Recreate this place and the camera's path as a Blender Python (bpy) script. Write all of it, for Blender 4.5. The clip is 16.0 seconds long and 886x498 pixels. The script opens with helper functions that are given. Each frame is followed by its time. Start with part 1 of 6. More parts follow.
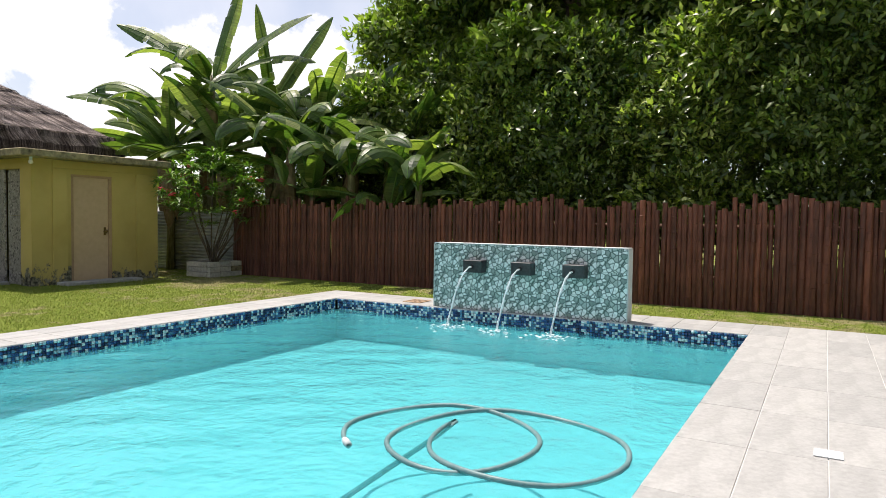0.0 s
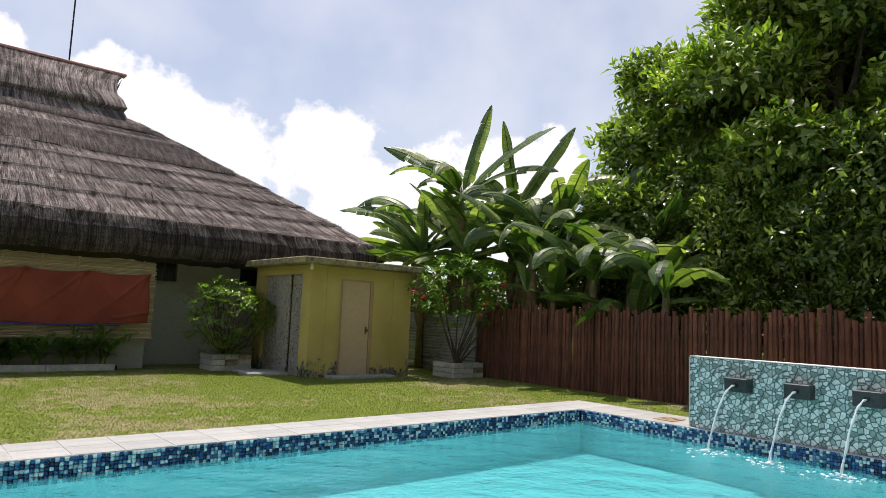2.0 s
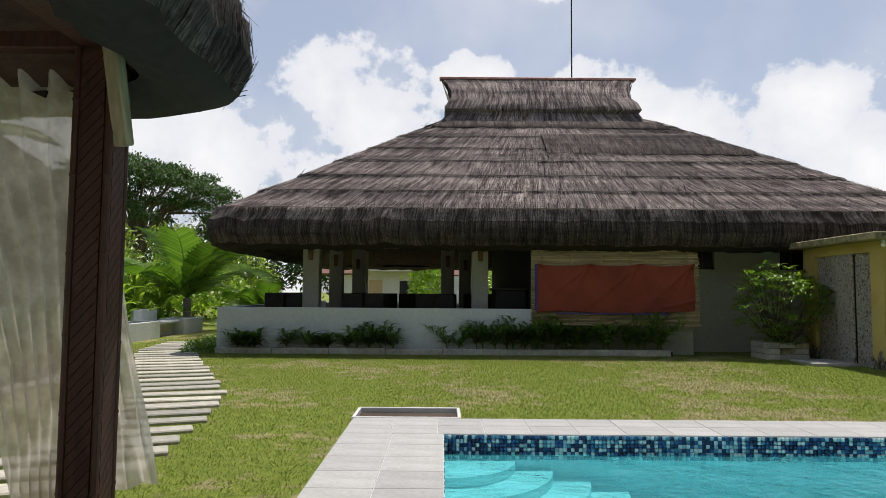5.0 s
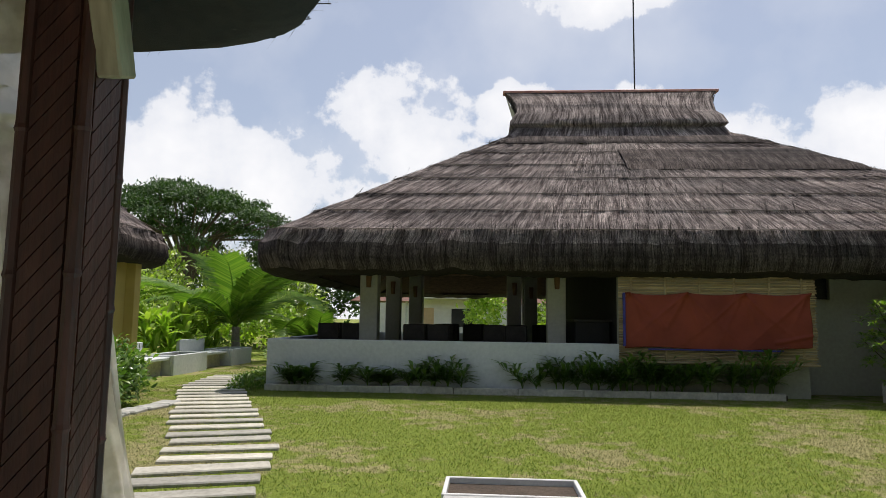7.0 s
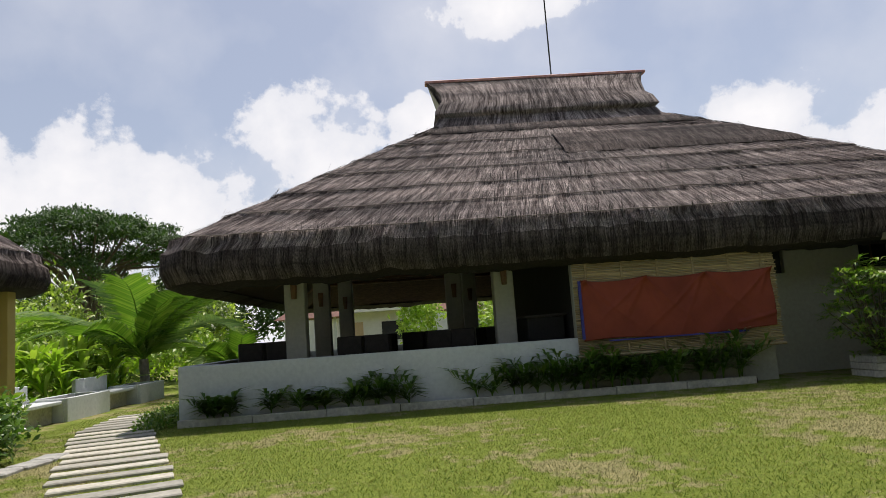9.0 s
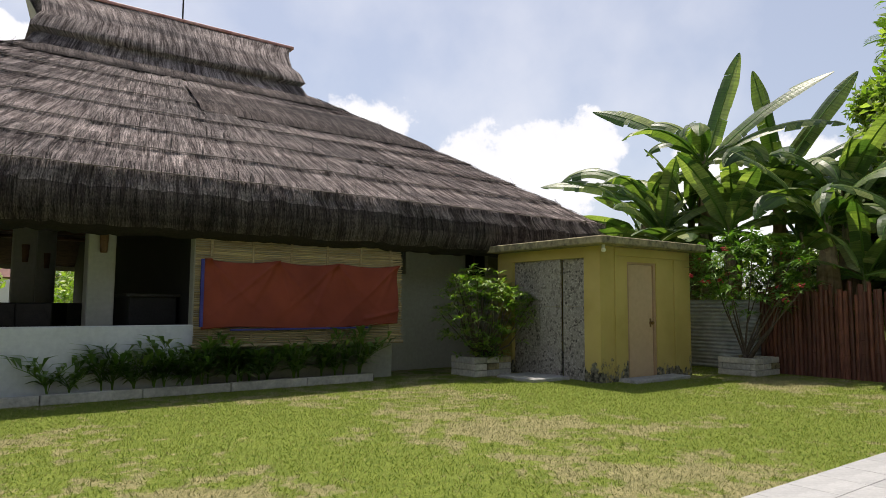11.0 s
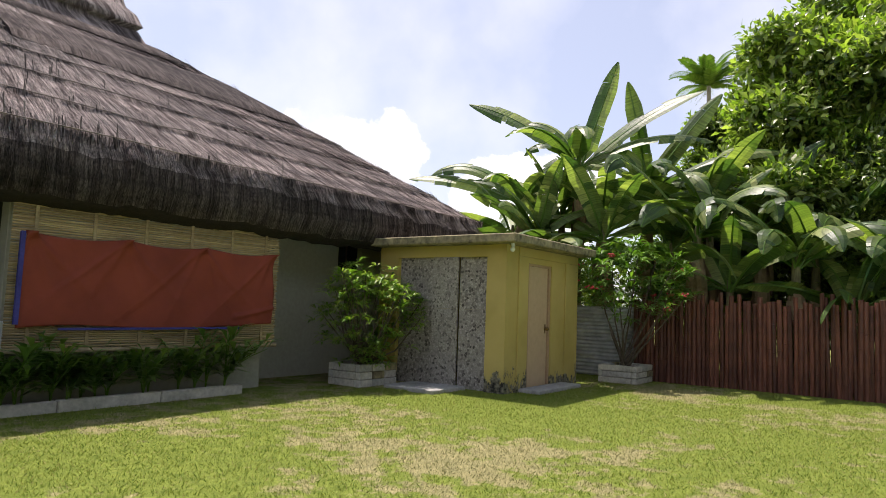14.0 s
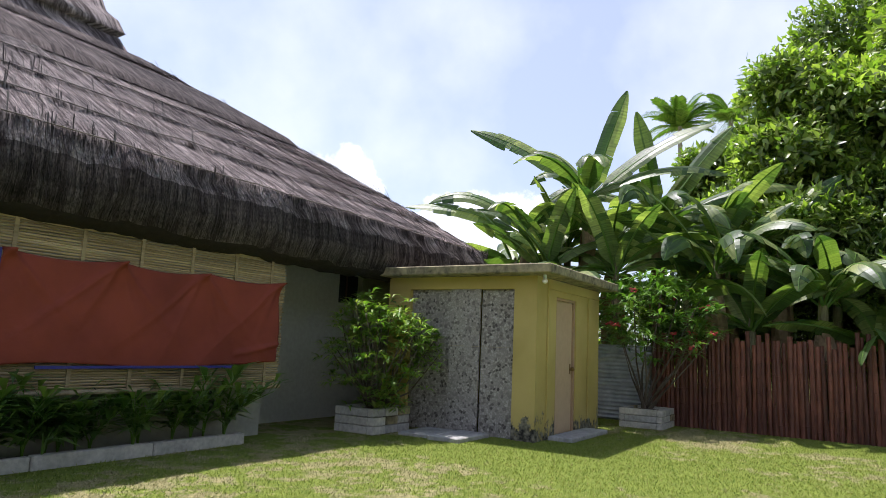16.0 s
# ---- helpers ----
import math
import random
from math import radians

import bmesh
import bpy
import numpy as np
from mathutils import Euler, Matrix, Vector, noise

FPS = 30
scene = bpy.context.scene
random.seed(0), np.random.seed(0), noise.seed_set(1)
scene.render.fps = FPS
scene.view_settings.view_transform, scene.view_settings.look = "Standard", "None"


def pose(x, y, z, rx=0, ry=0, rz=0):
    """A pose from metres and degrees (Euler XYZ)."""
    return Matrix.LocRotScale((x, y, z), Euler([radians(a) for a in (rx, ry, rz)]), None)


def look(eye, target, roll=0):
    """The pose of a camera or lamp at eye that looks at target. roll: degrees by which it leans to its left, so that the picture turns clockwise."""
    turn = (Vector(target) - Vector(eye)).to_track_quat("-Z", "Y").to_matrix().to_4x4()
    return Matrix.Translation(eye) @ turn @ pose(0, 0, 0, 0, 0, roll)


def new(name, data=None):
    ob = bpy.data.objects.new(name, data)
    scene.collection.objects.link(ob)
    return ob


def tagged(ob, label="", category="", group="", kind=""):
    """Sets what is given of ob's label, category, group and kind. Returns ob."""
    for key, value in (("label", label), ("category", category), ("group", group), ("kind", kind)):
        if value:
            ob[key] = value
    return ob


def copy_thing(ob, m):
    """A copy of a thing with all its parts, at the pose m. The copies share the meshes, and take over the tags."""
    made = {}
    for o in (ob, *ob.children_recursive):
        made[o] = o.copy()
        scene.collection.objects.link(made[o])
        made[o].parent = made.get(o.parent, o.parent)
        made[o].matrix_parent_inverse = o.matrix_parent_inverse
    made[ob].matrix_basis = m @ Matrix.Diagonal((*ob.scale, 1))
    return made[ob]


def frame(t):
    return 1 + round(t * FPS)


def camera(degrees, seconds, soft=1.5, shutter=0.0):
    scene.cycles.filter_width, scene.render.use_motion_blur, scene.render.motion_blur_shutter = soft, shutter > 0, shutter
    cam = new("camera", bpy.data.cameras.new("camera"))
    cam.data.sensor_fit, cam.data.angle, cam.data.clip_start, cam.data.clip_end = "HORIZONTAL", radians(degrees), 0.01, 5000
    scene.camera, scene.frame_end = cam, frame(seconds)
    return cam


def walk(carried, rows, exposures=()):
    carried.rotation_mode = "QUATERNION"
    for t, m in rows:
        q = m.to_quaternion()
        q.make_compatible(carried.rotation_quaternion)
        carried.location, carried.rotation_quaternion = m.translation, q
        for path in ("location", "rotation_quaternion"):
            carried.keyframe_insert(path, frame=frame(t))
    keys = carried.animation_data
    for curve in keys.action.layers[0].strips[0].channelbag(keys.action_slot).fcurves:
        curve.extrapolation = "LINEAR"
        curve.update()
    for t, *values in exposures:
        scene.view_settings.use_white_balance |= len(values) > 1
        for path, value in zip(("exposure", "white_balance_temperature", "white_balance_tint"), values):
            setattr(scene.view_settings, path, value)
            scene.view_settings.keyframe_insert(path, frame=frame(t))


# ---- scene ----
cam = camera(67.6, 16.0, soft=0.5)
PATH = [
    (0, (1.682, -0.878, 1.223), (3.412, 0.121, 1.141), 0.8),
    (0.5, (1.748, -0.867, 1.243), (3.518, 0.062, 1.297), 0.9),
    (1, (1.766, -0.856, 1.342), (3.548, 0.033, 1.534), 1.4),
    (1.5, (1.735, -0.819, 1.365), (3.372, 0.312, 1.571), 1.4),
    (2, (1.597, -0.687, 1.305), (2.874, 0.839, 1.509), 2.4),
    (2.5, (1.534, -0.668, 1.305), (2.41, 1.122, 1.475), 3.0),
    (3, (1.391, -0.624, 1.312), (1.793, 1.33, 1.464), 2.5),
    (3.5, (1.162, -0.537, 1.356), (1.197, 1.455, 1.532), 1.9),
    (3.7, (1.125, -0.516, 1.366), (1.031, 1.477, 1.504), 2.2),
    (4.6, (0.62, -0.5, 1.32), (0.61, 1.495, 1.45), 1.0),
    (5.2, (0.34, -0.2, 1.26), (0.345, 1.795, 1.395), 0.2),
    (5.8, (0.302, 0.241, 1.252), (0.341, 2.236, 1.394), -0.1),
    (6, (0.228, 0.392, 1.27), (0.143, 2.385, 1.405), -0.9),
    (6.5, (0.015, 0.845, 1.371), (-0.233, 2.817, 1.598), -0.6),
    (7, (-0.17, 1.209, 1.349), (-0.306, 3.193, 1.562), 0.8),
    (7.5, (-0.335, 1.575, 1.311), (-0.602, 3.549, 1.49), 0.3),
    (8, (-0.468, 1.908, 1.224), (-0.598, 3.902, 1.307), 0.5),
    (8.2, (-0.518, 2.053, 1.225), (-0.593, 4.047, 1.353), -1.0),
    (10.3, (-0.427, 3.623, 1.257), (0.17, 5.511, 1.537), -1.1),
    (10.5, (-0.446, 3.759, 1.264), (0.304, 5.596, 1.514), -0.3),
    (11, (-0.575, 4.084, 1.25), (0.613, 5.684, 1.418), 0.3),
    (11.5, (-0.595, 4.463, 1.256), (0.673, 5.995, 1.466), -0.0),
    (12, (-0.609, 4.765, 1.336), (0.6, 6.333, 1.614), -0.4),
    (12.5, (-0.647, 5.088, 1.335), (0.703, 6.554, 1.497), 1.4),
    (13, (-0.706, 5.43, 1.306), (0.737, 6.811, 1.418), 2.6),
    (13.5, (-0.69, 5.848, 1.315), (0.788, 7.185, 1.494), 2.4),
    (14, (-0.669, 6.263, 1.262), (0.941, 7.436, 1.435), 2.1),
    (14.5, (-0.596, 6.603, 1.242), (1.095, 7.664, 1.365), 2.5),
    (15, (-0.501, 6.978, 1.217), (1.112, 8.142, 1.423), 2.0),
    (15.5, (-0.451, 7.366, 1.233), (1.148, 8.543, 1.475), 1.4),
    (16, (-0.426, 7.686, 1.223), (1.249, 8.741, 1.511), 2.6),
]
walk(cam, [(t, look(eye, target, roll)) for t, eye, target, roll in PATH],
     [(0, 0.25, 6700, 15), (1.0, 0.38, 6700, 15), (1.5, 0.3, 6700, 15), (2.5, -0.1, 6500, 14), (3.5, -0.26, 6500, 13), (6.5, -0.12, 6500, 12), (8, -0.16, 6500, 13),
      (10.5, -0.13, 6700, 14), (11.0, 0.08, 6650, 14), (11.5, 0.3, 6750, 16), (12.0, 0.1, 6600, 14), (12.5, 0.26, 6800, 17), (13.8, 0.42, 6700, 19), (14.6, 0.5, 6200, 21), (16, 0.5, 6000, 20)])

# ---- light ----
SUN = Vector((0.12, 0.345, 1.0)).normalized()
sun = new("sun", bpy.data.lights.new("sun", "SUN"))
sun.data.energy, sun.data.angle, sun.data.color = 5.0, radians(0.53), (1.0, 0.95, 0.87)
sun.matrix_world = look(SUN * 50, (0, 0, 0))

world = bpy.data.worlds.new("world")
scene.world = world
world.use_nodes = True
wn, wl = world.node_tree.nodes, world.node_tree.links
wn.clear()
w_out, w_bg = wn.new("ShaderNodeOutputWorld"), wn.new("ShaderNodeBackground")
sky = wn.new("ShaderNodeTexSky")
sky.sky_type, sky.sun_disc = "NISHITA", False
sky.sun_elevation, sky.sun_rotation = math.asin(SUN.z), math.atan2(SUN.x, SUN.y)
sky.air_density, sky.dust_density, sky.ozone_density = 1.0, 1.6, 1.6
w_bg.inputs["Strength"].default_value = 0.117
# cumulus banks: direction (yaw to the right of +y, elevation), half width, half height, in degrees
CLOUDS = [(-31, 8, 13, 9), (-26, 14, 5, 6), (-17, 11, 8, 6), (-8, 17, 8, 5), (-4, 13, 5, 4), (2, 18, 4, 3), (-14, 4, 12, 5),
          (14, 15, 6, 5), (22, 12, 9, 6), (29, 13, 7, 5), (33, 9, 8, 5), (40, 10, 8, 7), (47, 11, 6, 5), (-42, 9, 9, 8), (-55, 14, 12, 9),
          (60, 9, 9, 5), (-75, 10, 14, 8), (100, 12, 16, 7), (140, 15, 18, 8), (-120, 12, 18, 8), (180, 14, 20, 8), (10, 27, 9, 3), (-80, 30, 12, 5)]


def w_math(op, a, b=None, c=None, clamp=False):
    n = wn.new("ShaderNodeMath")
    n.operation, n.use_clamp = op, clamp
    for i, v in enumerate((a, b, c)):
        if v is None:
            continue
        if isinstance(v, (int, float)):
            n.inputs[i].default_value = v
        else:
            wl.new(v, n.inputs[i])
    return n.outputs[0]


w_tc = wn.new("ShaderNodeTexCoord")
w_noise = wn.new("ShaderNodeTexNoise")
w_noise.inputs["Scale"].default_value, w_noise.inputs["Detail"].default_value = 9.0, 7.0
w_noise.inputs["Roughness"].default_value = 0.58
wl.new(w_tc.outputs["Generated"], w_noise.inputs["Vector"])
w_sep = wn.new("ShaderNodeSeparateXYZ")
wl.new(w_tc.outputs["Generated"], w_sep.inputs[0])
w_az = w_math("MULTIPLY", w_math("ARCTAN2", w_sep.outputs[0], w_sep.outputs[1]), 57.2958)
w_el = w_math("MULTIPLY", w_math("ARCSINE", w_sep.outputs[2]), 57.2958)
w_mask = None
for az, el, ww, hh in CLOUDS:
    a = w_math("DIVIDE", w_math("SUBTRACT", w_az, az), ww)
    b = w_math("DIVIDE", w_math("SUBTRACT", w_el, el), hh)
    d = w_math("SUBTRACT", 1.0, w_math("ADD", w_math("MULTIPLY", a, a), w_math("MULTIPLY", b, b)))
    w_mask = d if w_mask is None else w_math("SMOOTH_MAX", w_mask, d, 0.25)
w_cut = w_math("ADD", w_math("MAXIMUM", w_mask, -1.2), w_math("MULTIPLY", w_math("SUBTRACT", w_noise.outputs["Fac"], 0.5), 4.2))
w_cov = w_math("MULTIPLY", w_math("SUBTRACT", w_cut, 0.0), 2.6, clamp=True)
w_noise2 = wn.new("ShaderNodeTexNoise")
w_noise2.inputs["Scale"].default_value, w_noise2.inputs["Detail"].default_value = 5.0, 6.0
wl.new(w_tc.outputs["Generated"], w_noise2.inputs["Vector"])
w_haze = w_math("MULTIPLY", w_math("SUBTRACT", w_noise2.outputs["Fac"], 0.42, clamp=True), 1.6, clamp=True)
w_thin = w_math("DIVIDE", w_math("SUBTRACT", 62.0, w_el), 34.0, clamp=True)
w_cov2 = w_math("MAXIMUM", w_math("MULTIPLY", w_cov, 0.95), w_math("MULTIPLY", w_math("ADD", w_math("MULTIPLY", w_haze, 0.7), 0.3), w_thin))
w_shade = wn.new("ShaderNodeMix")
w_shade.data_type = "RGBA"
w_shade.inputs["A"].default_value, w_shade.inputs["B"].default_value = (7.4, 7.7, 8.2, 1), (9.8, 9.8, 9.7, 1)
wl.new(w_math("MULTIPLY", w_cut, 0.62, clamp=True), w_shade.inputs["Factor"])
w_mix = wn.new("ShaderNodeMix")
w_mix.data_type = "RGBA"
wl.new(w_cov2, w_mix.inputs["Factor"])
wl.new(sky.outputs[0], w_mix.inputs["A"])
wl.new(w_shade.outputs["Result"], w_mix.inputs["B"])
wl.new(w_mix.outputs["Result"], w_bg.inputs["Color"])
wl.new(w_bg.outputs[0], w_out.inputs[0])

# ---- materials ----


def material(name, rough=0.8, metal=0.0, spec=0.5):
    m = bpy.data.materials.new(name)
    m.use_nodes = True
    b = m.node_tree.nodes["Principled BSDF"]
    b.inputs["Roughness"].default_value, b.inputs["Metallic"].default_value = rough, metal
    b.inputs["Specular IOR Level"].default_value = spec
    return m, m.node_tree.nodes, m.node_tree.links, b


def coords(n, l, scale=(1, 1, 1), kind="Object"):
    tc, mp = n.new("ShaderNodeTexCoord"), n.new("ShaderNodeMapping")
    l.new(tc.outputs[kind], mp.inputs[0])
    mp.inputs["Scale"].default_value = scale
    return mp.outputs[0]


def noise_tex(n, l, vec, scale, detail=4.0, rough=0.55):
    t = n.new("ShaderNodeTexNoise")
    t.inputs["Scale"].default_value, t.inputs["Detail"].default_value, t.inputs["Roughness"].default_value = scale, detail, rough
    l.new(vec, t.inputs["Vector"])
    return t.outputs["Fac"]


def ramp(n, l, fac, stops):
    r = n.new("ShaderNodeValToRGB")
    e = r.color_ramp.elements
    while len(e) < len(stops):
        e.new(0.5)
    for k, (p, c) in zip(e, stops):
        k.position, k.color = p, (*c, 1)
    l.new(fac, r.inputs[0])
    return r.outputs[0]


def mixed(n, l, fac, a, b, mode="MIX"):
    m = n.new("ShaderNodeMix")
    m.data_type, m.blend_type = "RGBA", mode
    for key, v in (("Factor", fac), ("A", a), ("B", b)):
        if isinstance(v, (int, float)):
            m.inputs[key].default_value = v
        elif isinstance(v, tuple):
            m.inputs[key].default_value = (*v, 1)
        else:
            l.new(v, m.inputs[key])
    return m.outputs["Result"]


def bump(n, l, b, height, strength=0.4, dist=0.02):
    k = n.new("ShaderNodeBump")
    k.inputs["Strength"].default_value, k.inputs["Distance"].default_value = strength, dist
    l.new(height, k.inputs["Height"])
    l.new(k.outputs[0], b.inputs["Normal"])


def grained(name, dark, light, scale=(1, 1, 1), fine=30.0, coarse=2.0, rough=0.8, strength=0.3, dist=0.01, vary="", spec=0.4, kind="Object", metal=0.0):
    """Two scales of noise between two colours, with relief; vary: a random value per object or per island."""
    m, n, l, b = material(name, rough, metal, spec)
    v = coords(n, l, scale, kind)
    f, c = noise_tex(n, l, v, fine, 5), noise_tex(n, l, v, coarse, 3)
    add = n.new("ShaderNodeMath")
    add.operation = "MULTIPLY_ADD"
    l.new(f, add.inputs[0])
    add.inputs[1].default_value = 0.5
    half = n.new("ShaderNodeMath")
    half.operation = "MULTIPLY"
    l.new(c, half.inputs[0])
    half.inputs[1].default_value = 0.5
    l.new(half.outputs[0], add.inputs[2])
    col = ramp(n, l, add.outputs[0], [(0.32, dark), (0.66, light)])
    if vary:
        if vary == "object":
            r = n.new("ShaderNodeObjectInfo").outputs["Random"]
        else:
            r = n.new("ShaderNodeNewGeometry").outputs["Random Per Island"]
        low, high = (0.14, 1.6) if vary == "straw" else (0.62, 1.22)
        tone = ramp(n, l, r, [(0.0, (low, low, low)), (1.0, (high * 1.02, high, high * 0.97))])
        col = mixed(n, l, 1.0, col, tone, "MULTIPLY")
    l.new(col, b.inputs["Base Color"])
    bump(n, l, b, f, strength, dist)
    return m


def leaf_material(name, colours, rough=0.45, trans=0.35, spec=0.5, veins=0.0):
    """Leaves: colours picked per leaf, light passing through the blade."""
    m, n, l, b = material(name, rough, 0.0, spec)
    r = n.new("ShaderNodeNewGeometry").outputs["Random Per Island"]
    col = ramp(n, l, r, [(i / max(1, len(colours) - 1), c) for i, c in enumerate(colours)])
    v = coords(n, l)
    col = mixed(n, l, 0.5, col, ramp(n, l, noise_tex(n, l, v, 1.2, 3), [(0.3, (0.55, 0.6, 0.5)), (0.7, (1.3, 1.25, 1.1))]), "MULTIPLY")
    l.new(col, b.inputs["Base Color"])
    if veins:
        rib = noise_tex(n, l, coords(n, l, (veins, 1.5, 1.5)), 1.0, 4, 0.6)
        col = mixed(n, l, 0.8, col, ramp(n, l, rib, [(0.35, (0.55, 0.58, 0.55)), (0.65, (1.4, 1.35, 1.25))]), "MULTIPLY")
        l.new(col, b.inputs["Base Color"])
        bump(n, l, b, rib, 0.5, 0.012)
    t, mx = n.new("ShaderNodeBsdfTranslucent"), n.new("ShaderNodeMixShader")
    bright = mixed(n, l, 1.0, col, (1.5, 1.9, 0.6), "MULTIPLY")
    l.new(bright, t.inputs[0])
    mx.inputs[0].default_value = trans
    l.new(b.outputs[0], mx.inputs[1])
    l.new(t.outputs[0], mx.inputs[2])
    l.new(mx.outputs[0], n["Material Output"].inputs[0])
    return m


def thatch_material(name, dark, light, grey):
    """Weathered straw: fine streaks down the slope, bleached tufts, broad stains and course bands."""
    m, n, l, b = material(name, 0.95, 0.0, 0.15)
    straw = noise_tex(n, l, coords(n, l, (34, 1.6, 1), "UV"), 1.0, 8, 0.78)
    tuft = noise_tex(n, l, coords(n, l, (6.5, 1.1, 1), "UV"), 1.0, 6, 0.72)
    broad = noise_tex(n, l, coords(n, l, (0.35, 0.7, 1), "UV"), 1.0, 4, 0.6)
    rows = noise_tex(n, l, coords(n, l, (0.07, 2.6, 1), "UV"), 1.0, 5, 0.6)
    speck = noise_tex(n, l, coords(n, l, (70, 22, 1), "UV"), 1.0, 3, 0.6)
    col = ramp(n, l, straw, [(0.36, dark), (0.58, light)])
    bleached = ramp(n, l, straw, [(0.4, (0.05, 0.05, 0.05)), (0.56, (1, 1, 1))])
    patch = ramp(n, l, tuft, [(0.4, (0, 0, 0)), (0.6, (1, 1, 1))])
    col = mixed(n, l, patch, col, mixed(n, l, bleached, col, grey))
    col = mixed(n, l, 0.7, col, ramp(n, l, speck, [(0.36, (0.25, 0.25, 0.26)), (0.6, (1.45, 1.42, 1.4))]), "MULTIPLY")
    col = mixed(n, l, 0.75, col, ramp(n, l, broad, [(0.32, (0.5, 0.5, 0.51)), (0.68, (1.4, 1.36, 1.32))]), "MULTIPLY")
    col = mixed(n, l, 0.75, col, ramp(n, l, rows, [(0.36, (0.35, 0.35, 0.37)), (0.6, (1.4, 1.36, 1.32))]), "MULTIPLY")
    l.new(col, b.inputs["Base Color"])
    bump(n, l, b, straw, 1.0, 0.035)
    return m


M = {}
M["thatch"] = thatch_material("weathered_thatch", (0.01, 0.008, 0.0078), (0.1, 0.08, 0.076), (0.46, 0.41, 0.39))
# newer roof patches; on the eave lips this dark colour stands for shade
M["thatch_new_and_eave_shade"] = thatch_material("darker_patch_and_eave_shade_thatch", (0.009, 0.007, 0.007), (0.06, 0.048, 0.045), (0.16, 0.14, 0.13))
M["straw"] = grained("straw", (0.035, 0.029, 0.026), (0.24, 0.21, 0.195), fine=8, coarse=1, rough=0.95, vary="straw")
# straw with the eave's shade put into its colour
M["eave_straw"] = grained("shaded_eave_straw", (0.014, 0.011, 0.01), (0.075, 0.06, 0.055), fine=8, coarse=1, rough=0.95, vary="straw")
M["straw_pale"] = grained("pale_binding_straw", (0.09, 0.075, 0.065), (0.24, 0.21, 0.185), fine=12, coarse=1.5, rough=0.95)
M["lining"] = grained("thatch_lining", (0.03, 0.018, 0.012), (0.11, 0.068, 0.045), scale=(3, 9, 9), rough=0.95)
# near-black holds the shade under the eave in the colour
M["thatch_under_shade"] = grained("shaded_thatch_underside", (0.007, 0.0055, 0.005), (0.028, 0.021, 0.017), scale=(8, 8, 8), rough=0.95)
M["white"] = grained("white_painted_concrete", (0.5, 0.53, 0.54), (0.66, 0.69, 0.69), fine=14, coarse=0.8, rough=0.7, strength=0.15)
M["cream"] = grained("cream_painted_wall", (0.36, 0.36, 0.32), (0.47, 0.47, 0.42), fine=14, coarse=0.8, rough=0.7, strength=0.15)
M["dim_wall"] = grained("grey_green_wall", (0.3, 0.3, 0.25), (0.4, 0.4, 0.33), fine=14, coarse=0.8, rough=0.8, strength=0.15)
M["curb"] = grained("weathered_concrete_curb", (0.3, 0.29, 0.25), (0.62, 0.6, 0.52), fine=18, coarse=2.2, rough=0.85)
M["concrete"] = grained("grey_concrete", (0.25, 0.25, 0.23), (0.48, 0.47, 0.43), fine=20, coarse=2.5, rough=0.9)
M["stone"] = grained("pale_stepping_stone", (0.3, 0.29, 0.24), (0.56, 0.54, 0.47), fine=22, coarse=2.0, rough=0.85, vary="object")
M["dark_wood"] = grained("dark_brown_timber", (0.03, 0.011, 0.007), (0.095, 0.034, 0.021), scale=(6, 6, 1), fine=9, coarse=1.5, rough=0.5, strength=0.35)
M["pale_wood"] = grained("pale_timber", (0.22, 0.17, 0.09), (0.4, 0.32, 0.19), scale=(5, 5, 1), fine=9, coarse=2, rough=0.7)
M["rattan"] = grained("dark_woven_rattan", (0.01, 0.008, 0.007), (0.035, 0.028, 0.024), fine=70, coarse=9, rough=0.6)
# black parts, and interior surfaces with the room's gloom in their colour
M["black"] = grained("black_and_interior_gloom", (0.008, 0.008, 0.008), (0.02, 0.019, 0.018), rough=0.8)
M["bamboo_beam"] = grained("brown_bamboo_batten", (0.1, 0.045, 0.025), (0.24, 0.13, 0.07), scale=(3, 3, 3), rough=0.6)
M["door"] = grained("beige_painted_door", (0.5, 0.36, 0.22), (0.6, 0.44, 0.28), fine=10, coarse=1.2, rough=0.55, strength=0.08)
M["door_trim"] = grained("brown_door_frame", (0.34, 0.22, 0.13), (0.45, 0.31, 0.19), rough=0.6)
M["brass"] = grained("tarnished_brass", (0.16, 0.1, 0.04), (0.32, 0.22, 0.09), metal=1.0, rough=0.4)
M["red_metal"] = grained("red_painted_ridge_metal", (0.34, 0.12, 0.1), (0.62, 0.36, 0.32), fine=12, coarse=3, rough=0.6)
M["panel"] = grained("pale_gable_panel", (0.34, 0.32, 0.24), (0.5, 0.47, 0.37), rough=0.8)
M["plaster"] = grained("light_blue_pool_plaster", (0.46, 0.7, 0.72), (0.58, 0.8, 0.82), fine=10, coarse=1.0, rough=0.6, strength=0.1)
M["step_white"] = grained("pale_pool_step", (0.62, 0.8, 0.82), (0.74, 0.9, 0.9), rough=0.6, strength=0.1)
M["black_stone"] = grained("dark_stone_spout", (0.02, 0.021, 0.022), (0.06, 0.062, 0.064), rough=0.5)
M["hose"] = grained("grey_green_hose", (0.1, 0.19, 0.2), (0.2, 0.31, 0.31), rough=0.45, strength=0.1)
M["roof_tin"] = grained("corrugated_galvanised_sheet", (0.3, 0.32, 0.32), (0.52, 0.54, 0.54), fine=6, coarse=1.5, rough=0.5, metal=0.6)
M["bark"] = grained("brown_bark", (0.05, 0.04, 0.03), (0.16, 0.13, 0.1), scale=(3, 3, 1), fine=9, coarse=2, rough=0.9, strength=0.8, dist=0.03)
